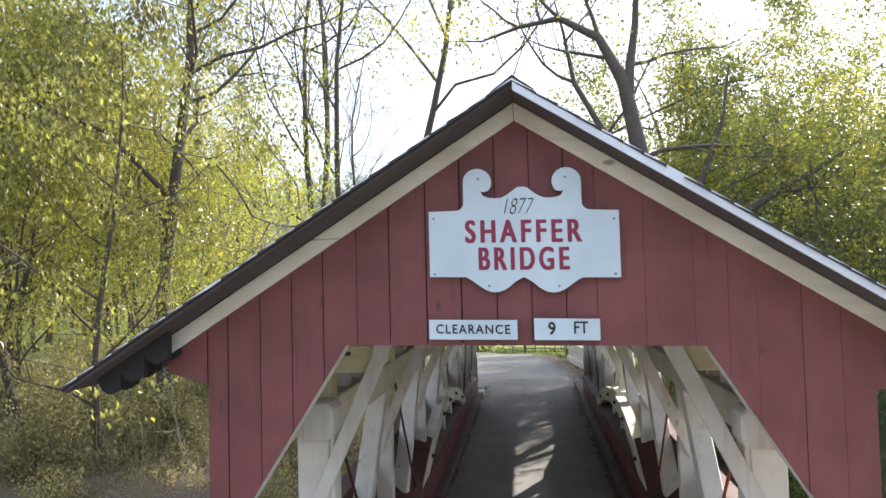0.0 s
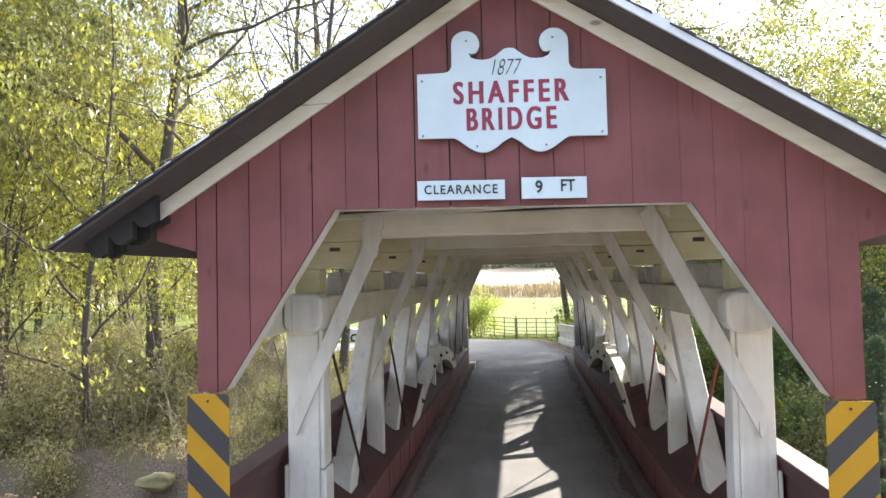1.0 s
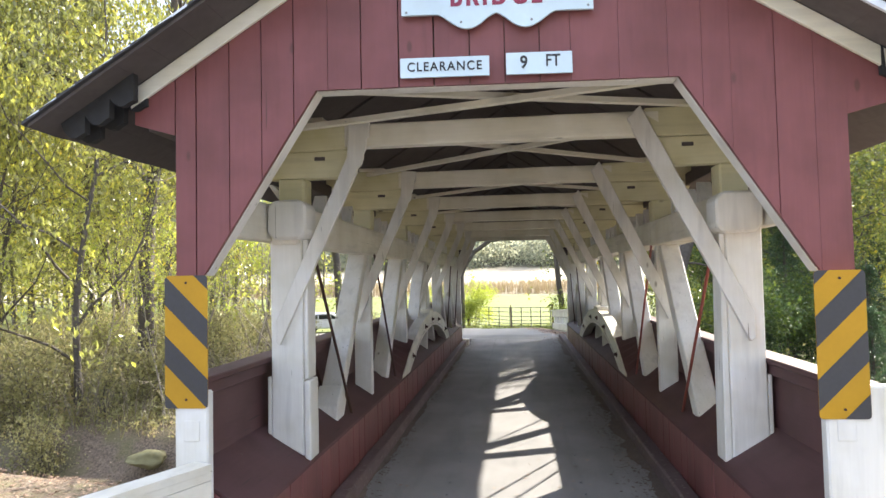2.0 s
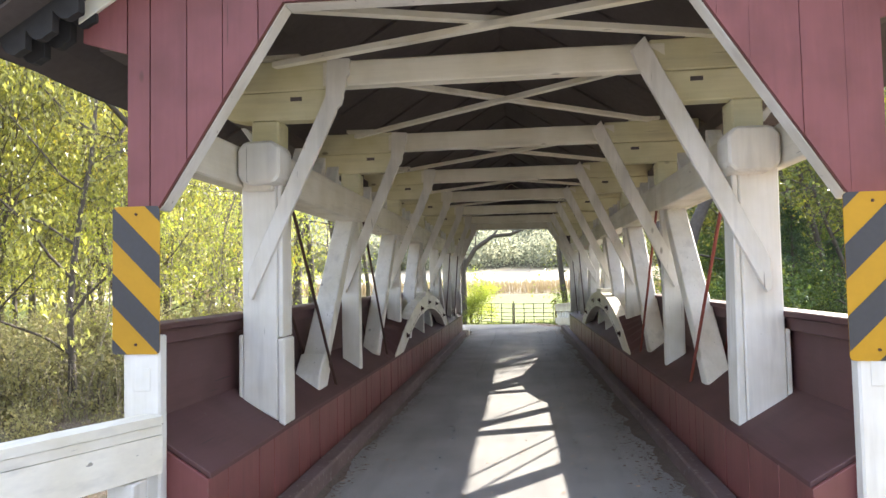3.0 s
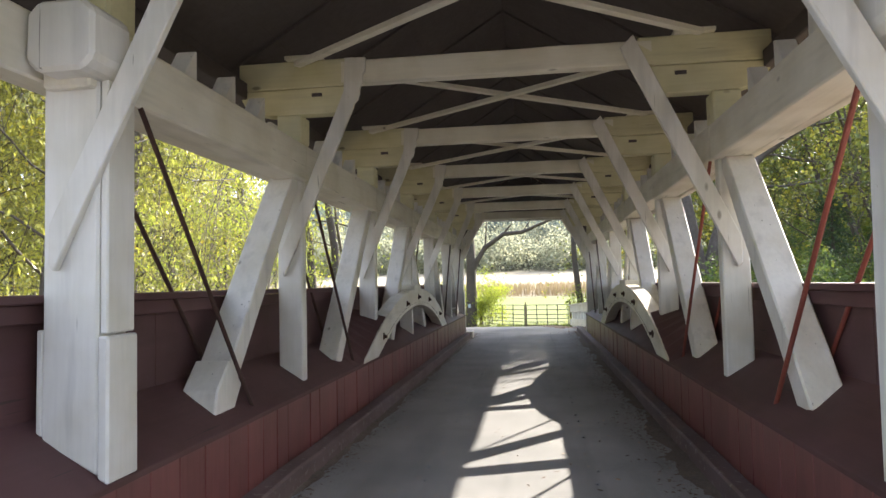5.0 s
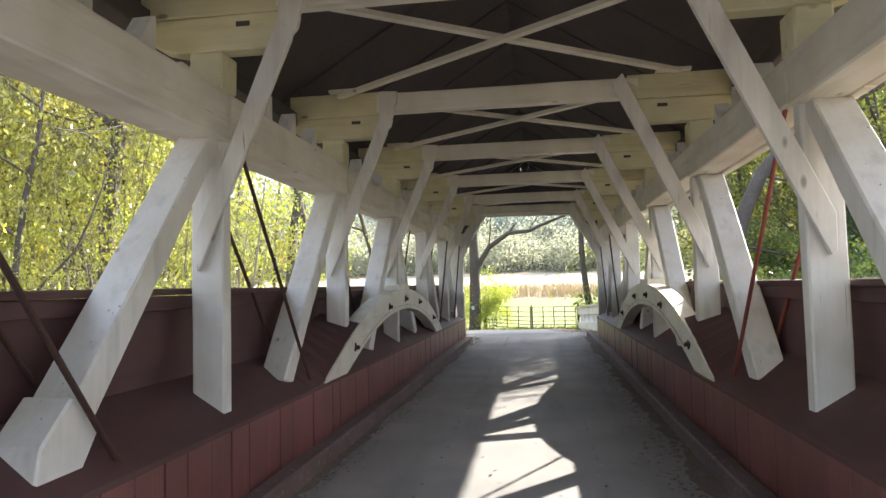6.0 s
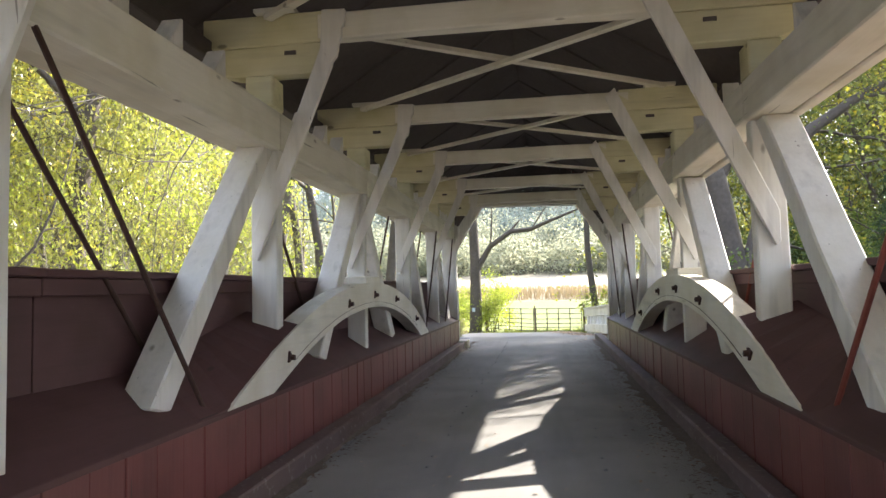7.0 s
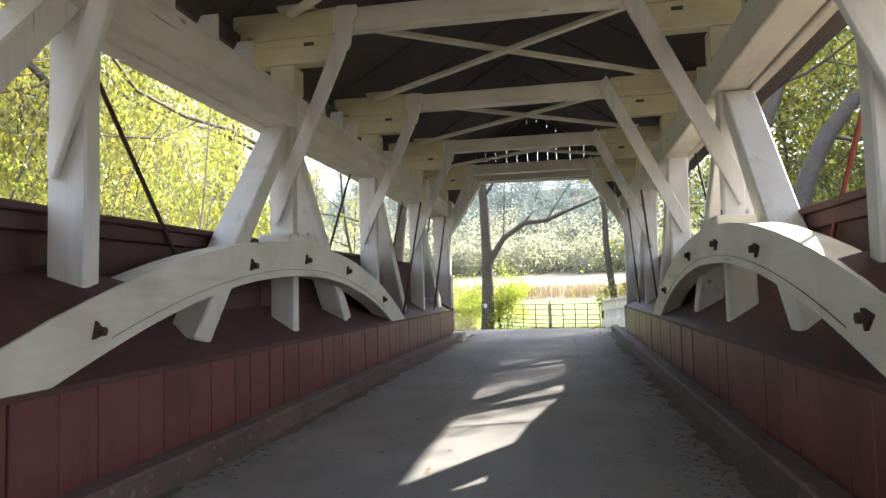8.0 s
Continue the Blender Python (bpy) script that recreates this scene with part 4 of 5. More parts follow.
# farm gate and fence beyond the lane
gate = thing("farm_gate", "dark steel farm gates and rail fence before the meadow", "gate")
for (x0, y0), (x1, y1) in (((-3.4, 46.0), (-0.33, 41.6)), ((-0.2, 41.5), (2.41, 41.0))):
    z0, z1 = land(x0, y0), land(x1, y1)
    for h in (0.2, 0.42, 0.64, 0.9, 1.2, 1.5):
        part("bar", rod((x0, y0, z0 + h), (x1, y1, z1 + h), 0.02, 6), BLACK, gate)
    for i in range(5):
        f = i / 4
        x, y, z = x0 + (x1 - x0) * f, y0 + (y1 - y0) * f, z0 + (z1 - z0) * f
        part("upright", rod((x, y, z + 0.15), (x, y, z + 1.53), 0.028, 6), BLACK, gate)
for x, y, r in ((-3.5, 46.1, 0.08), (-0.26, 41.6, 0.03), (2.55, 41.0, 0.07), (5.4, 41.0, 0.07), (-6.5, 46.6, 0.07), (-9.5, 46.8, 0.07)):
    part("post", rod((x, y, land(x, y) - 0.3), (x, y, land(x, y) + 1.7), r, 8), SHADOW_WOOD, gate)
for (x0, y0), (x1, y1) in (((2.55, 41.0), (5.4, 41.0)), ((-6.5, 46.6), (-3.5, 46.1)), ((-9.5, 46.8), (-6.5, 46.6))):
    for h in (0.5, 0.9, 1.35):
        part("bar", rod((x0, y0, land(x0, y0) + h), (x1, y1, land(x1, y1) + h), 0.03, 6), SHADOW_WOOD, gate)


# ---- parked car ----
def car(at, turn):
    c = thing("parked_car", "white estate car parked on grass beyond the trees", "car")
    c.matrix_basis = pose(*at, 0, 0, turn)
    side = [(-2.25, 0.35), (-2.28, 0.75), (-2.15, 1.0), (-1.95, 1.42), (-1.6, 1.52), (0.2, 1.5), (0.95, 1.02), (2.0, 0.9), (2.25, 0.7), (2.25, 0.35)]
    part("body", prism(side, "y", -0.86, 0.86, bevel=0.06), CAR_WHITE, c)
    for y in (-0.866, 0.866):
        for a, b in ((-1.8, -0.95), (-0.88, 0.0), (0.06, 0.66)):
            top_a, top_b = min(1.41, 1.05 + (a + 1.85) * 3.7), min(1.41, 1.05 + (0.7 - b) * 0.62)
            part("window", prism([(a, 1.06), (b, 1.06), (b, max(top_b, 1.1)), (a, max(min(1.41, top_a), 1.12))], "y", *sorted((y, y * 0.97))), GLASS_DARK, c)
    part("windscreen", prism([(0.26, 1.46), (0.93, 1.03), (0.97, 1.06), (0.3, 1.5)], "y", -0.7, 0.7), GLASS_DARK, c)
    part("rear_window", prism([(-2.12, 1.06), (-1.96, 1.40), (-2.0, 1.42), (-2.17, 1.06)], "y", -0.68, 0.68), GLASS_DARK, c)
    for x in (-1.4, 1.4):
        for y in (-0.8, 0.8):
            w = part("wheel", rod((x, y - 0.1, 0.32), (x, y + 0.1, 0.32), 0.32, 20), RUBBER, c)
            part("hub", rod((x, y - 0.11, 0.32), (x, y + 0.11, 0.32), 0.18, 14), METAL, w)
    return c


car((-14.2, 46.0, land(-14.2, 46.0) - 0.02), 12)


# ---- trees ----
def tube(points, radii, sides, V, F):
    n0 = len(V)
    pts = [Vector(p) for p in points]
    for i, p in enumerate(pts):
        d = (pts[min(i + 1, len(pts) - 1)] - pts[max(i - 1, 0)]).normalized()
        u = d.cross(Vector((0.31, 0.9, 0.2))).normalized()
        w = d.cross(u)
        for k in range(sides):
            a = 2 * math.pi * k / sides
            V.append(tuple(p + radii[i] * (math.cos(a) * u + math.sin(a) * w)))
    for i in range(len(pts) - 1):
        for k in range(sides):
            a, b = n0 + i * sides + k, n0 + i * sides + (k + 1) % sides
            F.append((a, b, b + sides, a + sides))


def grow(rng, p, d, length, r, level, V, F, tips, wander=0.25, up=0.12, kids=(5, 5, 4), low=0.3, spread=0.9):
    """A branch that wanders, tapers and bears smaller ones; the twigs' ends go into tips."""
    steps = 9 if level == 0 else 7 if level == 1 else 4
    pts, rad = [Vector(p)], [r]
    d = Vector(d).normalized()
    for i in range(steps):
        d = (d + Vector((rng.gauss(0, 1), rng.gauss(0, 1), rng.gauss(0, 1))) * wander * (0.35 if level == 0 else 0.7) + Vector((0, 0, up))).normalized()
        pts.append(pts[-1] + d * (length / steps))
        rad.append(r * (1 - 0.82 * ((i + 1) / steps) ** (0.9 if level else 1.1)))
    if level == 0:
        rad[0] *= 1.35
    tube(pts, rad, (9, 6, 4, 3)[min(level, 3)], V, F)
    if level >= len(kids):
        for q in pts[1:]:
            tips.append((q, d.copy()))
        return
    for j in range(kids[level]):
        t = low + (1 - low) * (j + rng.random()) / kids[level] if level == 0 else 0.25 + 0.75 * (j + rng.random()) / kids[level]
        i = min(int(t * steps), steps - 1)
        q = pts[i].lerp(pts[i + 1], t * steps - i)
        axis = (pts[i + 1] - pts[i]).normalized()
        side = axis.cross(Vector((rng.gauss(0, 1), rng.gauss(0, 1), rng.gauss(0, 1)))).normalized()
        nd = (axis * (1 - spread * 0.45) + side * spread).normalized()
        grow(rng, q, nd, length * rng.uniform(0.38, 0.6) * (1.15 - 0.5 * t if level == 0 else 1), max(rad[i] * 0.5, 0.006), level + 1, V, F, tips, wander, up * 0.6, kids, low, spread)


def leaves_at(nprng, centres, per, radius, size, droop=0.5, narrow=0.4):
    """Four-cornered leaves, folded a little, strewn about the given places."""
    c = np.repeat(np.asarray(centres), per, 0)
    n = len(c)
    c = c + nprng.normal(0, radius, (n, 3))
    d = nprng.normal(0, 1, (n, 3))
    d[:, 2] -= droop * 2
    d /= np.linalg.norm(d, axis=1)[:, None]
    s = nprng.normal(0, 1, (n, 3))
    s -= d * (s * d).sum(1)[:, None]
    s /= np.linalg.norm(s, axis=1)[:, None]
    u = np.cross(d, s)
    ln = size * nprng.uniform(0.6, 1.35, n)[:, None]
    a, b = c, c + d * ln
    m = c + d * ln * 0.45
    l, r = m + s * ln * narrow + u * ln * 0.1, m - s * ln * narrow + u * ln * 0.1
    v = np.stack([a, l, b, r], 1).reshape(-1, 3)
    return v, np.arange(4 * n).reshape(-1, 4)


def tree(name, label, seed, height, r, leaf, per, size, radius=0.35, kids=(7, 5, 4), low=0.25, lean=(0, 0), spread=0.9, up=0.12, wander=0.25, bark=None, droop=0.5, keep=1.0, narrow=0.36, category="tree", forks=1):
    rng, nprng = random.Random(seed), np.random.default_rng(seed)
    t = thing(name, label, category, "woodland trees" if category == "tree" else "undergrowth")
    V, F, tips = [], [], []
    for k in range(forks):
        ang = rng.uniform(0, 6.28)
        tilt = 0.0 if forks == 1 else 0.32
        base = (0, 0, -0.3) if forks == 1 else (0.15 * math.cos(ang), 0.15 * math.sin(ang), -0.3)
        grow(rng, base, (lean[0] + tilt * math.cos(ang), lean[1] + tilt * math.sin(ang), 1), height * (1 if k == 0 else rng.uniform(0.6, 1)), r, 0, V, F, tips, wander, up, kids, low, spread)
    quads("trunk", V, F, bark or BARK, t, True)
    if leaf:
        sel = [q for q, _ in tips if rng.random() < keep]
        v, f = leaves_at(nprng, sel, per, radius, size, droop, narrow)
        quads("crown", v, f, leaf, t)
    return t


def put(src, x, y, turn, scale=1.0, sink=0.0):
    m = pose(x, y, land(x, y) - sink, 0, 0, turn) @ Matrix.Scale(scale, 4)
    return copy_thing(src, m)


woods_a = tree("tree", "tall autumn tree with drooping yellow-green leaves on the creek bank", 1, 21, 0.25, LEAF_AUTUMN, 12, 0.22, 0.32, (11, 7, 5), 0.2, droop=1.0, narrow=0.26, keep=0.85, bark=BARK_DARK)
woods_b = tree("tree", "slender autumn tree with sparse yellowing leaves", 2, 18, 0.15, LEAF_AUTUMN, 12, 0.225, 0.32, (11, 6, 5), 0.12, spread=0.85, droop=1.0, narrow=0.26, keep=0.8)
woods_c = tree("tree", "forked tree with olive-yellow leaves", 3, 20, 0.2, LEAF_AUTUMN, 12, 0.22, 0.34, (9, 7, 5), 0.2, droop=0.9, narrow=0.28, keep=0.85, bark=BARK_DARK)
bare = tree("tree", "nearly bare grey tree with thin upright branches", 4, 19, 0.16, LEAF_AUTUMN, 1, 0.16, 0.3, (9, 7, 5, 3), 0.3, spread=0.8, up=0.16, keep=0.08, wander=0.32)
green_a = tree("tree", "leafy green tree turning yellow at its top", 5, 20, 0.23, LEAF_GREEN, 11, 0.19, 0.34, (11, 7, 5), 0.2, bark=BARK_DARK, droop=0.2, keep=0.75, spread=1.0, up=0.06)
green_b = tree("tree", "spreading green tree with layered boughs", 6, 18, 0.2, LEAF_GREEN, 11, 0.19, 0.32, (12, 7, 5), 0.1, spread=1.1, up=0.03, bark=BARK_DARK, droop=0.15, keep=0.75)
shrub = tree("shrub", "tangled brush with dull yellow-green leaves", 7, 2.4, 0.022, LEAF_BRUSH, 3, 0.1, 0.22, (8, 5), 0.1, spread=1.0, forks=7, keep=0.7, category="shrub")
shrub_b = tree("shrub", "low thicket of bright yellow-green leaves", 8, 3.0, 0.03, LEAF_LIME, 10, 0.1, 0.22, (7, 4), 0.1, spread=1.0, forks=5, category="shrub")

LEAF_DEEP = foliage("deep_green_leaves", [(0.0, (0.028, 0.05, 0.018)), (0.45, (0.075, 0.115, 0.028)), (0.8, (0.17, 0.21, 0.038)), (1.0, (0.36, 0.33, 0.045))], 0.42, 0.34)
sapling = tree("tree", "low spreading green tree with layered boughs beside the bridge", 16, 9, 0.1, LEAF_DEEP, 9, 0.17, 0.24, (13, 7, 5), 0.12, spread=1.15, up=0.02, bark=BARK_DARK, droop=0.15, keep=0.8)

pale = tree("tree", "slender pale-barked young tree with few bright leaves", 17, 13, 0.075, LEAF_LIME, 4, 0.15, 0.25, (10, 5, 4), 0.25, spread=0.75, up=0.14, keep=0.5, wander=0.3, bark=TWIG, droop=0.6, narrow=0.28)
rng = random.Random(21)
first_use = {}


def plant(src, x, y, turn, scale=1.0):
    if src.name not in first_use:
        first_use[src.name] = True
        src.matrix_basis = pose(x, y, land(x, y), 0, 0, turn) @ Matrix.Scale(scale, 4)
        return src
    return put(src, x, y, turn, scale)


LEFT = [(-21, 21), (-16.5, 19.5), (-25, 16), (-24, 25), (-28, 30), (-20.5, 29), (-25, 34), (-31, 22), (-35, 36), (-31, 43), (-27, 39), (-37, 28), (-22.5, 33.5), (-34, 50),
        (-40, 40), (-33, 48), (-44, 30), (-29, 14), (-33, 57), (-42, 55), (-50, 45), (-40, 64), (-48, 62)]
for i, (x, y) in enumerate(LEFT):
    plant((woods_a, woods_b, woods_c, woods_b)[i % 4], x + rng.uniform(-1, 1), y + rng.uniform(-1, 1), rng.uniform(0, 360), rng.uniform(0.8, 1.15))
for i, (x, y) in enumerate(((-9.3, 29.5), (-12.2, 33), (-13.5, 38), (-8.8, 40), (-14, 57), (-18, 62), (12, 52))):
    plant(bare, x, y, rng.uniform(0, 360), rng.uniform(0.85, 1.2) * (1.35 if i < 4 else 1))
RIGHT = [(14, 26), (15.5, 31), (18, 32.5), (16.5, 35), (21, 37), (19, 40), (23, 42), (27, 46), (30, 48), (36, 46), (30, 53), (33, 52), (30, 12), (26, 2), (34, 22)]
for i, (x, y) in enumerate(RIGHT):
    plant((green_a, green_b)[i % 2], x + rng.uniform(-0.8, 0.8), y + rng.uniform(-0.8, 0.8), rng.uniform(0, 360), rng.uniform(0.8, 1.1) * (0.64 if i == 0 else 1.0))
for i in range(70):
    x = rng.uniform(-34, -5.5)
    y = 15 + rng.random() * 22 + max(0, (-x - 12)) * 0.3
    if y > 20 and abs(x + 0.272 * (y + 4.7)) < 1.8:
        continue
    plant(shrub, x, y, rng.uniform(0, 360), rng.uniform(0.6, 1.2))
for i in range(6):
    x, y = rng.uniform(-26, -9), rng.uniform(18, 34)
    if abs(x + 0.272 * (y + 4.7)) > 2.2:
        plant(shrub, x, y, rng.uniform(0, 360), rng.uniform(0.8, 1.3))
for i in range(16):
    plant(shrub, rng.uniform(5, 22), rng.uniform(14, 32), rng.uniform(0, 360), rng.uniform(0.8, 1.4))
for i, (x, y, k) in enumerate(((6.8, 16.5, 0.62), (8.3, 19.0, 0.7), (7.2, 21.0, 0.72), (9.8, 22.5, 0.8), (8.6, 26.5, 0.85), (11.6, 25.5, 0.85), (12.4, 30.0, 0.95), (10.0, 31.5, 0.95), (14.0, 33.0, 1.0), (15.2, 28.5, 0.95), (17.0, 36.0, 1.1), (12.0, 36.5, 1.0))):
    plant(sapling, x, y, i * 83, k)
for i, (x, y, k) in enumerate(((12.0, 42.0, 1.0), (15.0, 44.5, 1.3), (18.5, 47.0, 1.3), (10.5, 38.5, 0.62), (14.0, 50.0, 1.35), (21.5, 43.5, 1.25), (25.0, 48.0, 1.3))):
    plant((green_b, green_a)[i % 2], x, y, i * 71, k)
for i, (x, y, k) in enumerate(((-9.3, 20.0, 0.75), (-11.5, 22.5, 0.95), (-13.2, 19.5, 0.7), (-10.8, 26.0, 1.0), (-15.0, 25.5, 1.05), (-17.5, 21.5, 0.9), (-13.5, 29.0, 1.1), (-20.0, 18.7, 0.8), (-19.5, 26.5, 1.1))):
    plant(pale, x, y, i * 97, k)
# the two trees that frame the way out, and the bush at the lane
gate_tree = thing("tree", "old grey tree with one long bare bough over the gate", "tree", "woodland trees")
gate_tree.matrix_basis = pose(-4.55, 44.0, land(-4.55, 44.0))
V, F, tips = [], [], []
grng = random.Random(12)
tube([(0.5, 0, -0.4), (0.55, 0, 0.4), (0.6, 0, 2.5), (0.62, 0, 4.5), (0.5, 0.1, 8), (0.35, 0, 11), (0.5, 0, 15)], [0.5, 0.4, 0.36, 0.33, 0.28, 0.22, 0.06], 10, V, F)
for z, w in ((8.0, (0.7, 0, 0.6)), (9.0, (-0.8, 0, 0.6)), (10.5, (0.5, 0.4, 0.7)), (12.0, (-0.5, -0.2, 0.8))):
    grow(grng, (0.45, 0, z), w, 5, 0.12, 1, V, F, tips, 0.25, 0.08, (5, 5, 3), 0.3, 0.8)
quads("trunk", V, F, BARK, gate_tree, True)
V, F = [], []
bough = [(0.6, 0, 3.3), (0.85, 0, 4.3), (1.6, 0.0, 5.5), (2.9, 0, 6.4), (4.2, 0, 6.5), (5.4, 0, 7.0), (7.0, 0, 7.6), (8.0, 0, 8.1)]
tube(bough, [0.24, 0.2, 0.17, 0.15, 0.13, 0.1, 0.07, 0.03], 8, V, F)
tube([(1.6, 0, 5.5), (1.7, 0, 6.6), (1.8, 0, 9.0)], [0.06, 0.05, 0.02], 5, V, F)
tube([(2.9, 0, 6.4), (3.3, 0, 6.9), (3.5, 0, 7.1)], [0.09, 0.06, 0.03], 5, V, F)
tube([(4.2, 0, 6.5), (5.6, 0.4, 8.6), (6.3, 0.4, 8.8)], [0.05, 0.03, 0.02], 5, V, F)
quads("bough", V, F, BARK, gate_tree, True)
notice = thing("notice", "small blank white notice fixed to the tree trunk", "sign")
part("board", box(-4.16, -3.98, 43.55, 43.57, land(-4, 44) + 1.38, land(-4, 44) + 1.62, bevel=0.003), SIGN, notice)
part("nail", rod((-4.07, 43.54, land(-4, 44) + 1.59), (-4.07, 43.7, land(-4, 44) + 1.59), 0.006, 6), IRON, notice)
lane_tree = tree("tree", "thin leaning grey tree at the lane", 13, 15, 0.22, LEAF_AUTUMN, 1, 0.15, 0.3, (6, 4, 3), 0.7, lean=(-0.06, 0), keep=0.06)
lane_tree.matrix_basis = pose(3.3, 40.0, land(3.3, 40.0))
plant(shrub_b, -3.2, 44.6, 30, 1.15)
plant(shrub_b, -5.6, 46.5, 80, 0.85)
plant(shrub_b, -7.2, 47.5, 200, 0.8)
plant(shrub_b, 3.9, 39.0, 10, 0.75)
# the large bank tree
bank_tree = tree("tree", "big dark-trunked tree with forked limbs and hanging leaves", 19, 27, 0.38, LEAF_AUTUMN, 13, 0.225, 0.36, (12, 8, 6), 0.34, droop=1.0, narrow=0.26, keep=0.85, bark=BARK_DARK, wander=0.3)
bank_tree.matrix_basis = pose(-16.7, 24.5, land(-16.7, 24.5))
# unseen trees beside and behind the viewpoint, added to cut the sky's fill
for i, (x, y) in enumerate(((-22, -4), (-24, -11), (-26, 2), (14, -3), (11.5, -8), (19.5, 1))):
    plant((woods_c, green_b, woods_a, green_a, woods_b, green_b)[i], x, y, i * 57, 0.8)
for i in range(14):
    x = rng.choice((-1, 1)) * rng.uniform(8, 34)
    plant((woods_a, green_a, woods_c, green_b)[i % 4], x, rng.uniform(-58, -33), rng.uniform(0, 360), rng.uniform(0.8, 1.1))
# big limbs close to the bridge's far right
limb_tree = thing("tree", "large grey tree with heavy leaning limbs beside the bridge", "tree", "woodland trees")
V, F, tips = [], [], []
lrng = random.Random(15)
tube([(0, 0, -0.4), (-0.1, 0, 1.5), (-0.3, 0, 3), (-1.0, 0, 7), (-1.85, 0, 11), (-2.5, 0, 14.5), (-3.5, 0, 16.5), (-5.2, 0, 17.5), (-7.0, 0.2, 17.3), (-8.7, 0.3, 16.8), (-10.2, 0.3, 16.9)], [0.52, 0.45, 0.42, 0.4, 0.37, 0.3, 0.2, 0.14, 0.09, 0.05, 0.01], 10, V, F)
tube([(-2.3, 0, 13.5), (-2.2, 0, 15.2), (-1.9, 0.1, 17), (-1.7, 0.2, 20), (-1.9, 0.2, 23)], [0.24, 0.2, 0.16, 0.08, 0.02], 8, V, F)
tube([(-1.2, 0, 8), (-2.2, 0.2, 10), (-3.3, 0.3, 12.2), (-4.6, 0.5, 14.7), (-5.0, 0.5, 17), (-5.6, 0.5, 19.5)], [0.22, 0.2, 0.16, 0.12, 0.07, 0.01], 8, V, F)
for base, way, ln, r in (((-3.5, 0, 16.5), (-0.3, 0, 1), 6, 0.11), ((-5.2, 0, 17.5), (-0.7, 0, 0.7), 6, 0.09), ((-7.0, 0.2, 17.3), (-0.9, 0, 0.3), 5, 0.06), ((-1.7, 0.2, 19), (0.5, 0, 1), 5, 0.09), ((-2.2, 0, 15.2), (0.9, 0.2, 0.5), 7, 0.1), ((-4.6, 0.5, 14.7), (-0.8, 0, 0.4), 6, 0.08), ((-1.85, 0, 11), (0.9, 0.2, 0.5), 8, 0.12), ((-1.0, 0, 7), (-0.9, -0.1, 0.5), 5, 0.09), ((-2.9, 0, 15.5), (-0.9, 0.2, 0.4), 7, 0.09), ((-5.0, 0.5, 16.5), (0.6, 0, 0.8), 5, 0.06), ((-3.3, 0.3, 12.2), (0.7, 0.1, 0.8), 6, 0.08), ((-6.0, 0.1, 17.4), (-0.3, 0.2, 1), 5, 0.07)):
    grow(lrng, base, way, ln, r, 1, V, F, tips, 0.26, 0.08, (6, 6, 5, 4), 0.2, 0.85)
limb = [(-0.2, 0, 3.0), (0.25, 0, 4.7), (0.7, 0, 6.1), (1.3, 0.1, 7.3), (2.1, 0.1, 8.3), (3.6, 0.2, 9.3), (5.5, 0.4, 10.3), (7.5, 0.5, 11.6)]
tube(limb, [0.3, 0.28, 0.26, 0.24, 0.2, 0.15, 0.1, 0.03], 9, V, F)
tube([(-0.95, 0, 6.6), (-0.5, 0, 7.5), (0.1, 0.05, 8.9), (0.8, 0.1, 10.3), (1.6, 0.1, 12.5), (2.0, 0.1, 15)], [0.24, 0.21, 0.18, 0.15, 0.09, 0.03], 8, V, F)
lower = []
for q, w in (((2.1, 0.1, 8.3), (0.6, 0.2, -0.1)), ((3.6, 0.2, 9.3), (0.6, -0.2, 0.4)), ((1.3, 0.1, 7.3), (0.9, -0.2, -0.3)), ((0.8, 0.1, 10.3), (0.8, 0.1, 0.3)), ((0.25, 0, 4.7), (0.9, 0.3, 0.1)), ((5.0, 0.3, 10.0), (0.3, 0.2, -0.6)), ((0.1, 0.05, 8.9), (0.7, -0.3, 0.2))):
    grow(lrng, q, w, 5, 0.06, 1, V, F, lower, 0.25, 0.02, (6, 6, 5), 0.2, 0.95)
tips += [q for q in lower if lrng.random() < 0.6] * 4
quads("trunk", V, F, BARK, limb_tree, True)
v, f = leaves_at(np.random.default_rng(15), [q for q, _ in tips if lrng.random() < 0.09], 5, 0.3, 0.2, 0.2, 0.36)
quads("crown", v, f, LEAF_GREEN, limb_tree)
limb_tree.matrix_basis = pose(7.0, 25.0, land(7.0, 25.0))


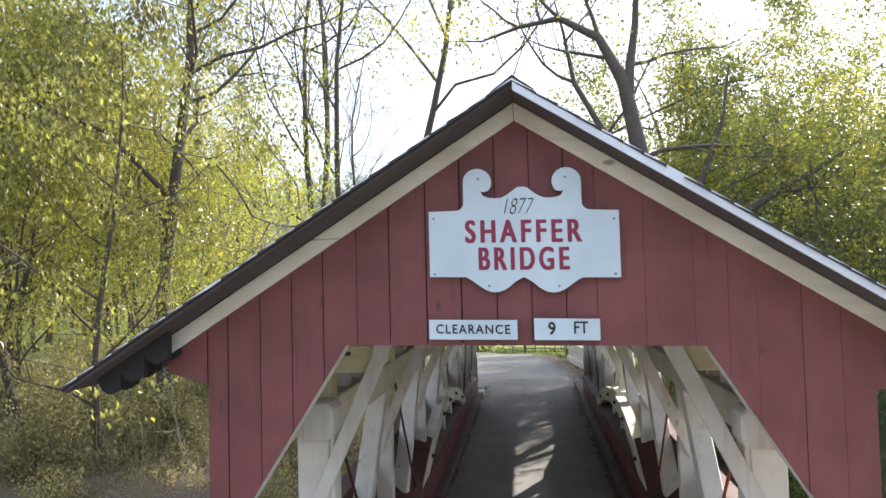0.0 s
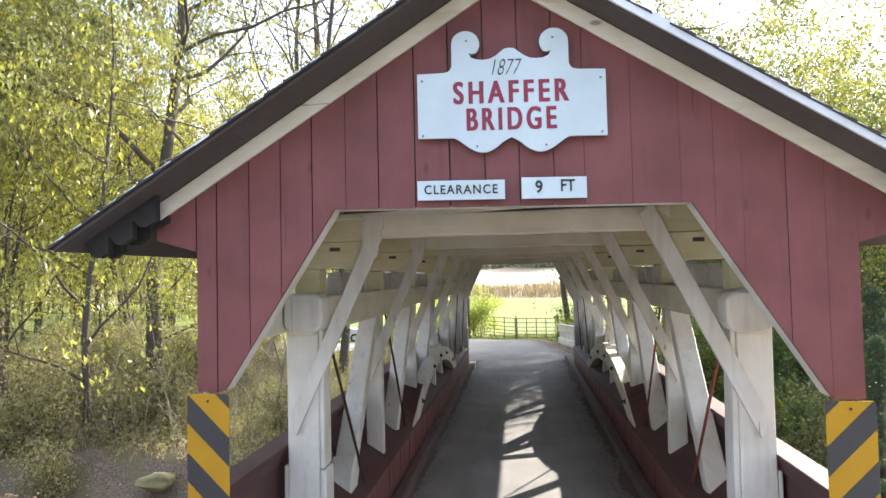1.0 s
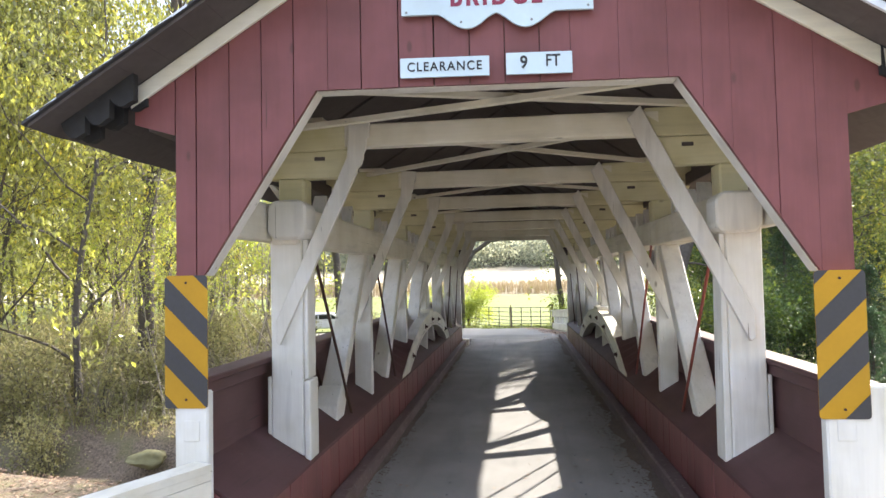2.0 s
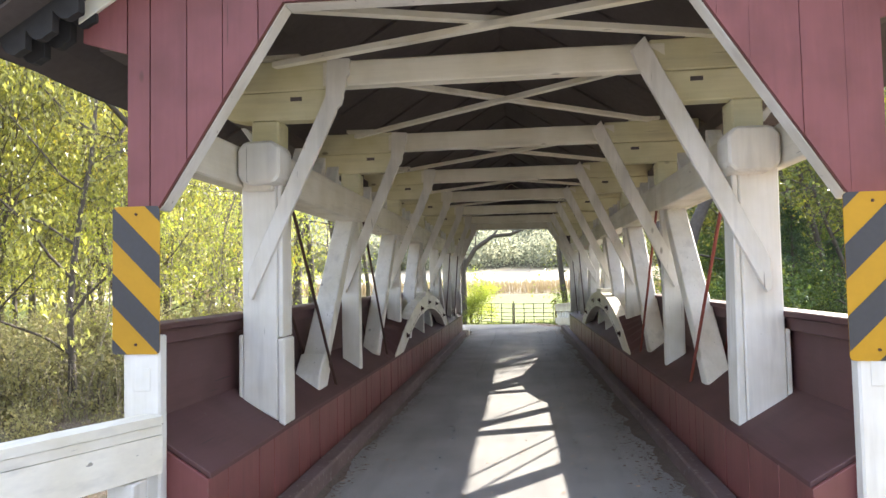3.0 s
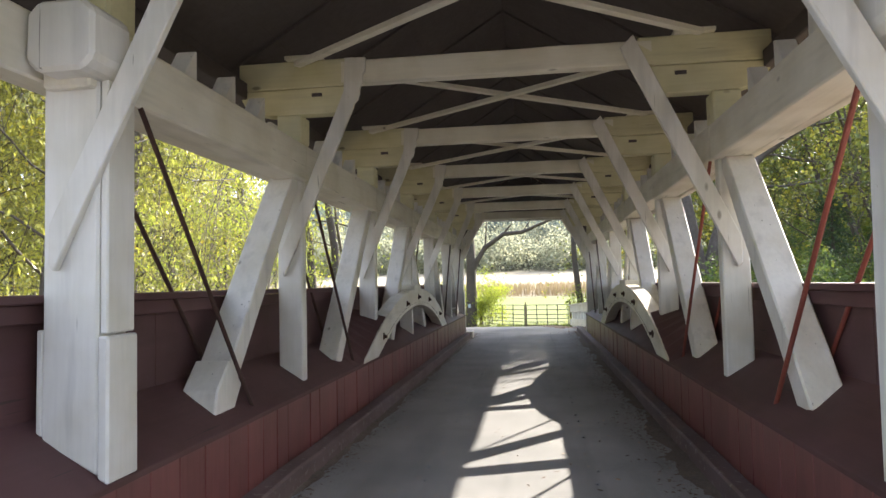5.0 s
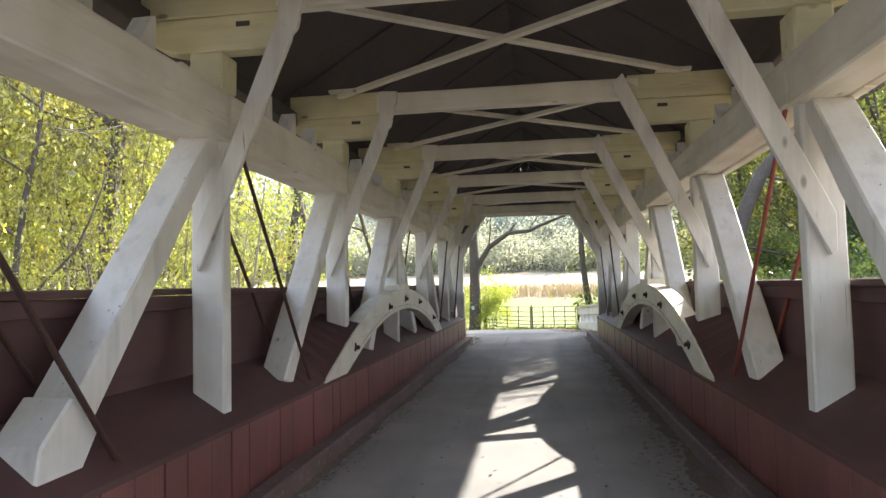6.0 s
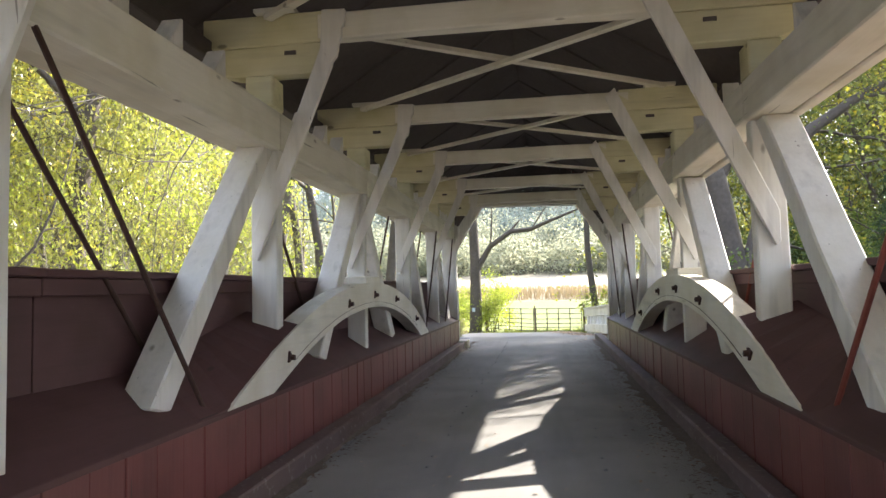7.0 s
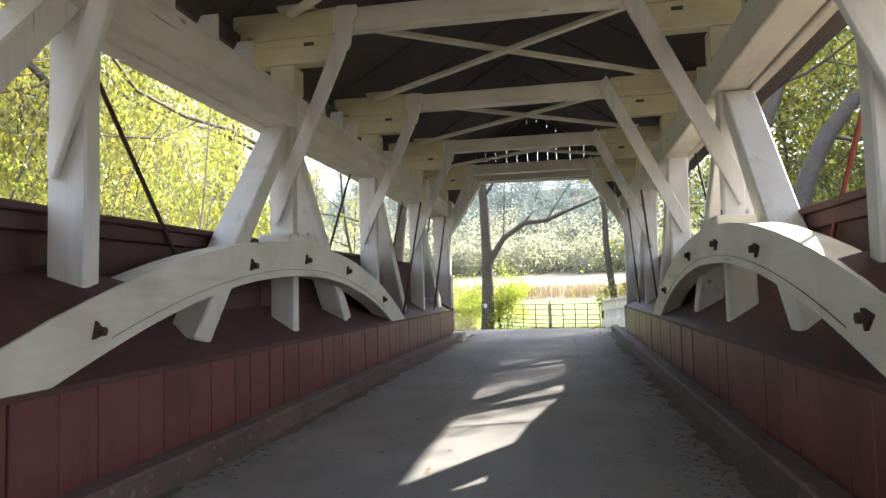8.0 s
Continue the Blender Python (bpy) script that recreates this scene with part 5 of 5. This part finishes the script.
# dark evergreens low on the right bank
def evergreen(seed, height):
    erng = random.Random(seed)
    t = thing("evergreen_tree", "dark green evergreen with level drooping boughs", "tree", "evergreens")
    V, F, tips = [], [], []
    tube([(0, 0, -0.4), (0, 0.05, height * 0.5), (0.05, 0, height)], [0.2, 0.12, 0.02], 8, V, F)
    for i in range(60):
        z = height * (0.06 + 0.92 * i / 60)
        a = i * 2.4 + erng.uniform(-0.3, 0.3)
        ln = (1 - z / height) * height * 0.26 + 0.4
        d = Vector((math.cos(a), math.sin(a), 0))
        pts = [Vector((0, 0, z)), Vector((0, 0, z + 0.05)) + d * ln * 0.5, Vector((0, 0, z - 0.22 * ln)) + d * ln]
        tube(pts, [0.03, 0.02, 0.006], 4, V, F)
        for k in range(9):
            s = 0.2 + 0.8 * k / 8
            p = pts[0].lerp(pts[1], s * 2) if s < 0.5 else pts[1].lerp(pts[2], s * 2 - 1)
            for w in (-1, 0, 1):
                tips.append(p + Vector((-d.y, d.x, -0.1)) * w * 0.28 * ln * (1.1 - s))
    quads("trunk", V, F, BARK_DARK, t, True)
    v, f = leaves_at(np.random.default_rng(seed), tips, 7, 0.11, 0.16, 0.25, 0.16)
    quads("crown", v, f, LEAF_DARK, t)
    return t


fir = evergreen(31, 10)
plant(fir, 11.0, 23.8, 10, 0.72)
plant(fir, 14.2, 27.5, 130, 0.8)
plant(fir, 12.2, 27.8, 220, 0.6)
plant(fir, 17.0, 28.5, 70, 0.85)
for x, y, k in ((8.2, 10.5, 0.62), (9.6, 14.5, 0.7), (11.8, 11.5, 0.66), (8.0, 18.0, 0.6), (11.5, 18.5, 0.75), (14.5, 15.0, 0.7), (8.8, 21.5, 0.55), (15.5, 21.0, 0.75), (12.5, 6.5, 0.6), (7.6, 7.0, 0.5)):
    plant(fir, x, y, x * 50 + y * 20, k)

# far wooded hillside as leaf clumps, distance haze put into the leaf colours
nprng = np.random.default_rng(8)
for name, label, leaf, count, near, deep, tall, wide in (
        ("far_woods", "wooded hillside beyond the fields, leaves coloured pale for haze", LEAF_HAZED, 430, 226, 70, (9, 16), 3.0),
        ("far_conifers", "blue-green conifers high on the far hillside, coloured pale for haze", LEAF_HAZED_BLUE, 420, 270, 150, (12, 20), 2.3)):
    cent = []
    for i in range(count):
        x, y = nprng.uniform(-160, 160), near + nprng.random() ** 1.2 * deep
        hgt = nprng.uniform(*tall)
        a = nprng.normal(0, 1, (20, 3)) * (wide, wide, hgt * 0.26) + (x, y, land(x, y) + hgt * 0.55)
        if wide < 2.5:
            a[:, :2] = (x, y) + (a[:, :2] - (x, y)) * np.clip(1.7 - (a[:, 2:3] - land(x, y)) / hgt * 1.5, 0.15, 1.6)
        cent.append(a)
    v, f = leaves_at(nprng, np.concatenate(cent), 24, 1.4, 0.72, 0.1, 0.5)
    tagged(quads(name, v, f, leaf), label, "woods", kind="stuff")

# the wood goes on behind the first trees, on both banks
V, F, cent = [], [], []
wrng = random.Random(77)
for i in range(210):
    if i < 150:
        x, y = wrng.uniform(-110, -22), wrng.uniform(48, 104)
        if x > -30 and y > 70:
            continue
    else:
        x, y = wrng.uniform(22, 80), wrng.uniform(40, 104)
    z, hgt = land(x, y), wrng.uniform(12, 23)
    bend = wrng.uniform(-1.2, 1.2)
    tube([(x, y, z - 0.3), (x + bend * 0.4, y, z + hgt * 0.45), (x + bend, y, z + hgt * 0.9)], [0.22, 0.15, 0.03], 5, V, F)
    for k in range(26):
        h = hgt * (0.12 + 0.88 * wrng.random() ** 0.8)
        a, rr = wrng.uniform(0, 6.28), wrng.uniform(0.4, 3.4) * (1.15 - h / hgt * 0.7)
        q = Vector((x + math.cos(a) * rr, y + math.sin(a) * rr, z + h))
        tube([(x + bend * h / hgt, y, z + h * 0.85), tuple(q)], [0.05, 0.015], 3, V, F)
        cent.append(tuple(q))
quads_wood = quads("wood_trunks", V, F, BARK, smooth=True)
tagged(quads_wood, "grey trunks and boughs of the deeper wood", "woods", kind="stuff")
v, f = leaves_at(np.random.default_rng(78), cent, 26, 0.75, 0.34, 0.4, 0.36)
tagged(quads("wood_leaves", v, f, LEAF_AUTUMN), "yellow-green autumn foliage of the deeper wood", "woods", kind="stuff")

# standing corn
n = 9000
cx, cy = nprng.uniform(-70, 70, n), 106 + nprng.random(n) ** 1.5 * 14
cz = np.array([land(x, y) for x, y in zip(cx, cy)])
base = np.stack([cx, cy, cz], 1)
ang = nprng.uniform(0, 3.14, n)
hw = np.stack([np.cos(ang), np.sin(ang), np.zeros(n)], 1) * 0.1
hh = np.stack([nprng.normal(0, 0.15, n), np.zeros(n), nprng.uniform(1.5, 2.3, n)], 1)
v = np.stack([base - hw * 0.3, base + hw * 0.3, base + hh * 0.75 + hw, base + hh], 1).reshape(-1, 3)
tagged(quads("corn", v, np.arange(4 * n).reshape(-1, 4), CORN), "strip of dry standing corn at the field edge", "crop", kind="stuff")

# fallen leaves on the bank and along the kerbs
n = 22000
lx, ly = nprng.uniform(-30, -3.5, n), np.where(nprng.random(n) < 0.75, nprng.uniform(3, 15.2, n), nprng.uniform(15, 32, n))
lz = np.array([land(x, y) + 0.02 for x, y in zip(lx, ly)])
v, f = leaves_at(nprng, np.stack([lx, ly, lz], 1), 1, 0.005, 0.13, 0.0, 0.4)
v[:, 2] = np.repeat(lz, 4) + nprng.uniform(0, 0.04, 4 * n)
tagged(quads("fallen_leaves", v, f, LITTER), "brown fallen leaves strewn over the creek bank", "leaves", kind="stuff")
n = 30000
lx, ly = nprng.uniform(-32, -3.6, n), nprng.uniform(17.9, 36, n)
thick = np.array([noise.noise(Vector((x * 0.35, y * 0.35, 9))) for x, y in zip(lx, ly)]) + nprng.normal(0, 0.2, n) > -0.3
lx, ly = lx[thick], ly[thick]
n = len(lx)
lz = np.array([land(x, y) for x, y in zip(lx, ly)])
hgt = np.abs(nprng.normal(0, 0.34, n)) + 0.04
v, f = leaves_at(nprng, np.stack([lx, ly, lz + hgt], 1), 3, 0.1, 0.13, 0.1, 0.28)
stem = np.stack([lx, ly, lz], 1)
off = nprng.normal(0, 0.12, (n, 3)) * (1, 1, 0)
top = stem + off + np.stack([np.zeros(n), np.zeros(n), hgt + 0.08], 1)
wd = np.stack([nprng.normal(0, 0.006, n), nprng.normal(0, 0.006, n), np.zeros(n)], 1)
sv = np.stack([stem - wd, stem + wd, top + wd * 0.5, top - wd * 0.5], 1).reshape(-1, 3)
tagged(quads("undergrowth", np.concatenate([v, sv]), np.concatenate([f, np.arange(4 * n).reshape(-1, 4) + len(v)]), LEAF_BRUSH), "tangled weeds and thin brush over the leafy bank", "undergrowth", kind="stuff")
ROT = plain("rotted_leaves", (0.13, 0.102, 0.084), 0.95, scale=45, vary=0.55, depth=0.012, big=6)


def leaf_mat(s, edge, reach):
    """A thin lumpy drift against a kerb, its inner edge ragged."""
    bm = bmesh.new()
    rows = []
    for i in range(421):
        y = 0.3 + (LEN - 0.5) * i / 420
        w = reach * (0.55 + 0.9 * noise.noise(Vector((y * 0.8, 3 * s, 0))) + 0.5 * noise.noise(Vector((y * 3.3, 5 * s, 1))) + 0.16 * noise.noise(Vector((y * 9.0, 8 * s, 2))))
        w = max(w, 0.015)
        row = []
        for k in range(6):
            f = k / 5
            x = edge - f * w
            z = 0.003 + 0.022 * (1 - f) ** 1.4 * (1 + 0.7 * noise.noise(Vector((x * 14, y * 9, 4)))) if k < 5 else -0.006
            row.append(bm.verts.new((s * x, y + 0.012 * noise.noise(Vector((x * 20, y * 11, 6))), z)))
        rows.append(row)
    for p, q in zip(rows, rows[1:]):
        for k in range(5):
            bm.faces.new((p[k], p[k + 1], q[k + 1], q[k]))
    return tagged(part("leaf_drift", bm, ROT, None, "", True), "dark rotted leaves drifted against the kerb", "leaves", kind="stuff")


leaf_mat(1, 1.66, 0.24)
leaf_mat(-1, 1.59, 0.13)
n = 3600
side = nprng.random(n) < 0.3
ly = nprng.uniform(0, LEN, n)
lx = np.where(side, -1.56 + np.abs(nprng.normal(0, 0.1, n)), 1.62 - np.abs(nprng.normal(0, 0.2, n)))
v, f = leaves_at(nprng, np.stack([lx, ly, np.full(n, 0.014)], 1), 1, 0.004, 0.045, 0.0, 0.42)
v[:, 2] = 0.004 + np.repeat(nprng.uniform(0, 0.02, n), 4) + nprng.uniform(0, 0.008, 4 * n)
tagged(quads("deck_leaves", v, f, DEBRIS), "brown leaf scraps gathered along the kerbs", "leaves", kind="stuff")
n = 500
lx, ly = nprng.uniform(-1.5, 1.55, n), nprng.uniform(0.5, LEN, n)
v, f = leaves_at(nprng, np.stack([lx, ly, np.full(n, 0.012)], 1), 1, 0.004, 0.045, 0.0, 0.4)
v[:, 2] = 0.003 + nprng.uniform(0, 0.012, 4 * n)
tagged(quads("scattered_leaves", v, f, LITTER), "few pale fallen leaves scattered over the deck", "leaves", kind="stuff")
n = 5000
ly = nprng.uniform(20.0, 38.0, n)
lx = np.interp(ly, [q[1] for q in LANE_R], [q[0] for q in LANE_R]) - np.abs(nprng.normal(0, 0.45, n)) + 0.15
lz = np.array([max(land(x, y) + 0.095, -0.01 - 0.055 * (y - 20.2) if y < 23.5 else -9) for x, y in zip(lx, ly)])
v, f = leaves_at(nprng, np.stack([lx, ly, lz], 1), 1, 0.004, 0.09, 0.0, 0.4)
v[:, 2] = np.repeat(lz, 4) + nprng.uniform(0.002, 0.03, 4 * n)
tagged(quads("lane_leaves", v, f, LITTER), "brown leaves drifted along the lane edge", "leaves", kind="stuff")
# iron studs in two lines along the deck
stud = bmesh.new()
rod((0, 0, -0.004), (0, 0, 0.005), 0.016, 7, stud)
rod((0, 0, 0.005), (0, 0, 0.011), 0.009, 7, stud)
stud_mesh = part("stud", stud, SCREW, floor)
stud_mesh.location = (-0.64, 1.4, 0)
srng = random.Random(44)
for x in (-0.64, 0.8):
    y = 1.4
    while y < LEN - 0.4:
        for dy in (0.0, 0.4):
            if (x, y + dy) != (-0.64, 1.4) and srng.random() < 0.88:
                ob = new("stud", stud_mesh.data)
                ob.parent = floor
                ob.location = (x + srng.uniform(-0.025, 0.025), y + dy + srng.uniform(-0.04, 0.04), 0)
        y += 1.2
# grass by the lane
n = 14000
lx, ly = nprng.uniform(-14, 10, n), 24 + nprng.random(n) * 22
lz = np.array([land(x, y) for x, y in zip(lx, ly)])
keep = np.array([not on_lane(x, y) for x, y in zip(lx, ly)])
base = np.stack([lx, ly, lz], 1)[keep]
n = len(base)
ang = nprng.uniform(0, 3.14, n)
hw = np.stack([np.cos(ang), np.sin(ang), np.zeros(n)], 1) * 0.02
hh = np.stack([nprng.normal(0, 0.06, n), nprng.normal(0, 0.06, n), nprng.uniform(0.08, 0.26, n)], 1)
v = np.stack([base - hw, base + hw, base + hh * 0.6 + hw * 0.6, base + hh], 1).reshape(-1, 3)
tagged(quads("grass", v, np.arange(4 * n).reshape(-1, 4), GRASS), "sunlit meadow grass beside the lane", "grass", kind="stuff")
# pale boulder on the bank
bm = bmesh.new()
bmesh.ops.create_icosphere(bm, subdivisions=3, radius=0.5)
for w in bm.verts:
    w.co = Vector((w.co.x * 1.3, w.co.y * 0.9, w.co.z * 0.7)) + noise.noise_vector(w.co * 2.2) * 0.2 + noise.noise_vector(w.co * 6) * 0.05
rock = part("boulder", bm, STONE, None, "", True)
rock.location = (-12.4, 16.9, land(-12.4, 16.9) + 0.75)
rock.scale = (1.0, 1.0, 0.75)
tagged(rock, "pale rounded boulder on the creek bank", "rock")
# bare pale stems arching over the bank
V, F = [], []
trng = random.Random(91)
for i in range(2600):
    x, y = trng.uniform(-34, -4.5), 18.2 + 17 * trng.random() ** 1.3
    z, h, a = land(x, y), trng.uniform(0.5, 2.6), trng.uniform(0, 6.28)
    if y > 21 and abs(x + 0.272 * (y + 4.7)) < 1.8:
        continue
    b = trng.uniform(0.15, 0.9) * h
    ca, sa = math.cos(a), math.sin(a)
    tube([(x, y, z - 0.1), (x + b * 0.2 * ca, y + b * 0.2 * sa, z + h * 0.5), (x + b * 0.55 * ca, y + b * 0.55 * sa, z + h * 0.85), (x + b * 1.1 * ca, y + b * 1.1 * sa, z + h * trng.uniform(0.75, 1.05))], [0.014, 0.011, 0.008, 0.003], 3, V, F)
tagged(quads("bare_stems", V, F, TWIG, smooth=True), "pale leafless stems arching over the creek bank", "brush", kind="stuff")
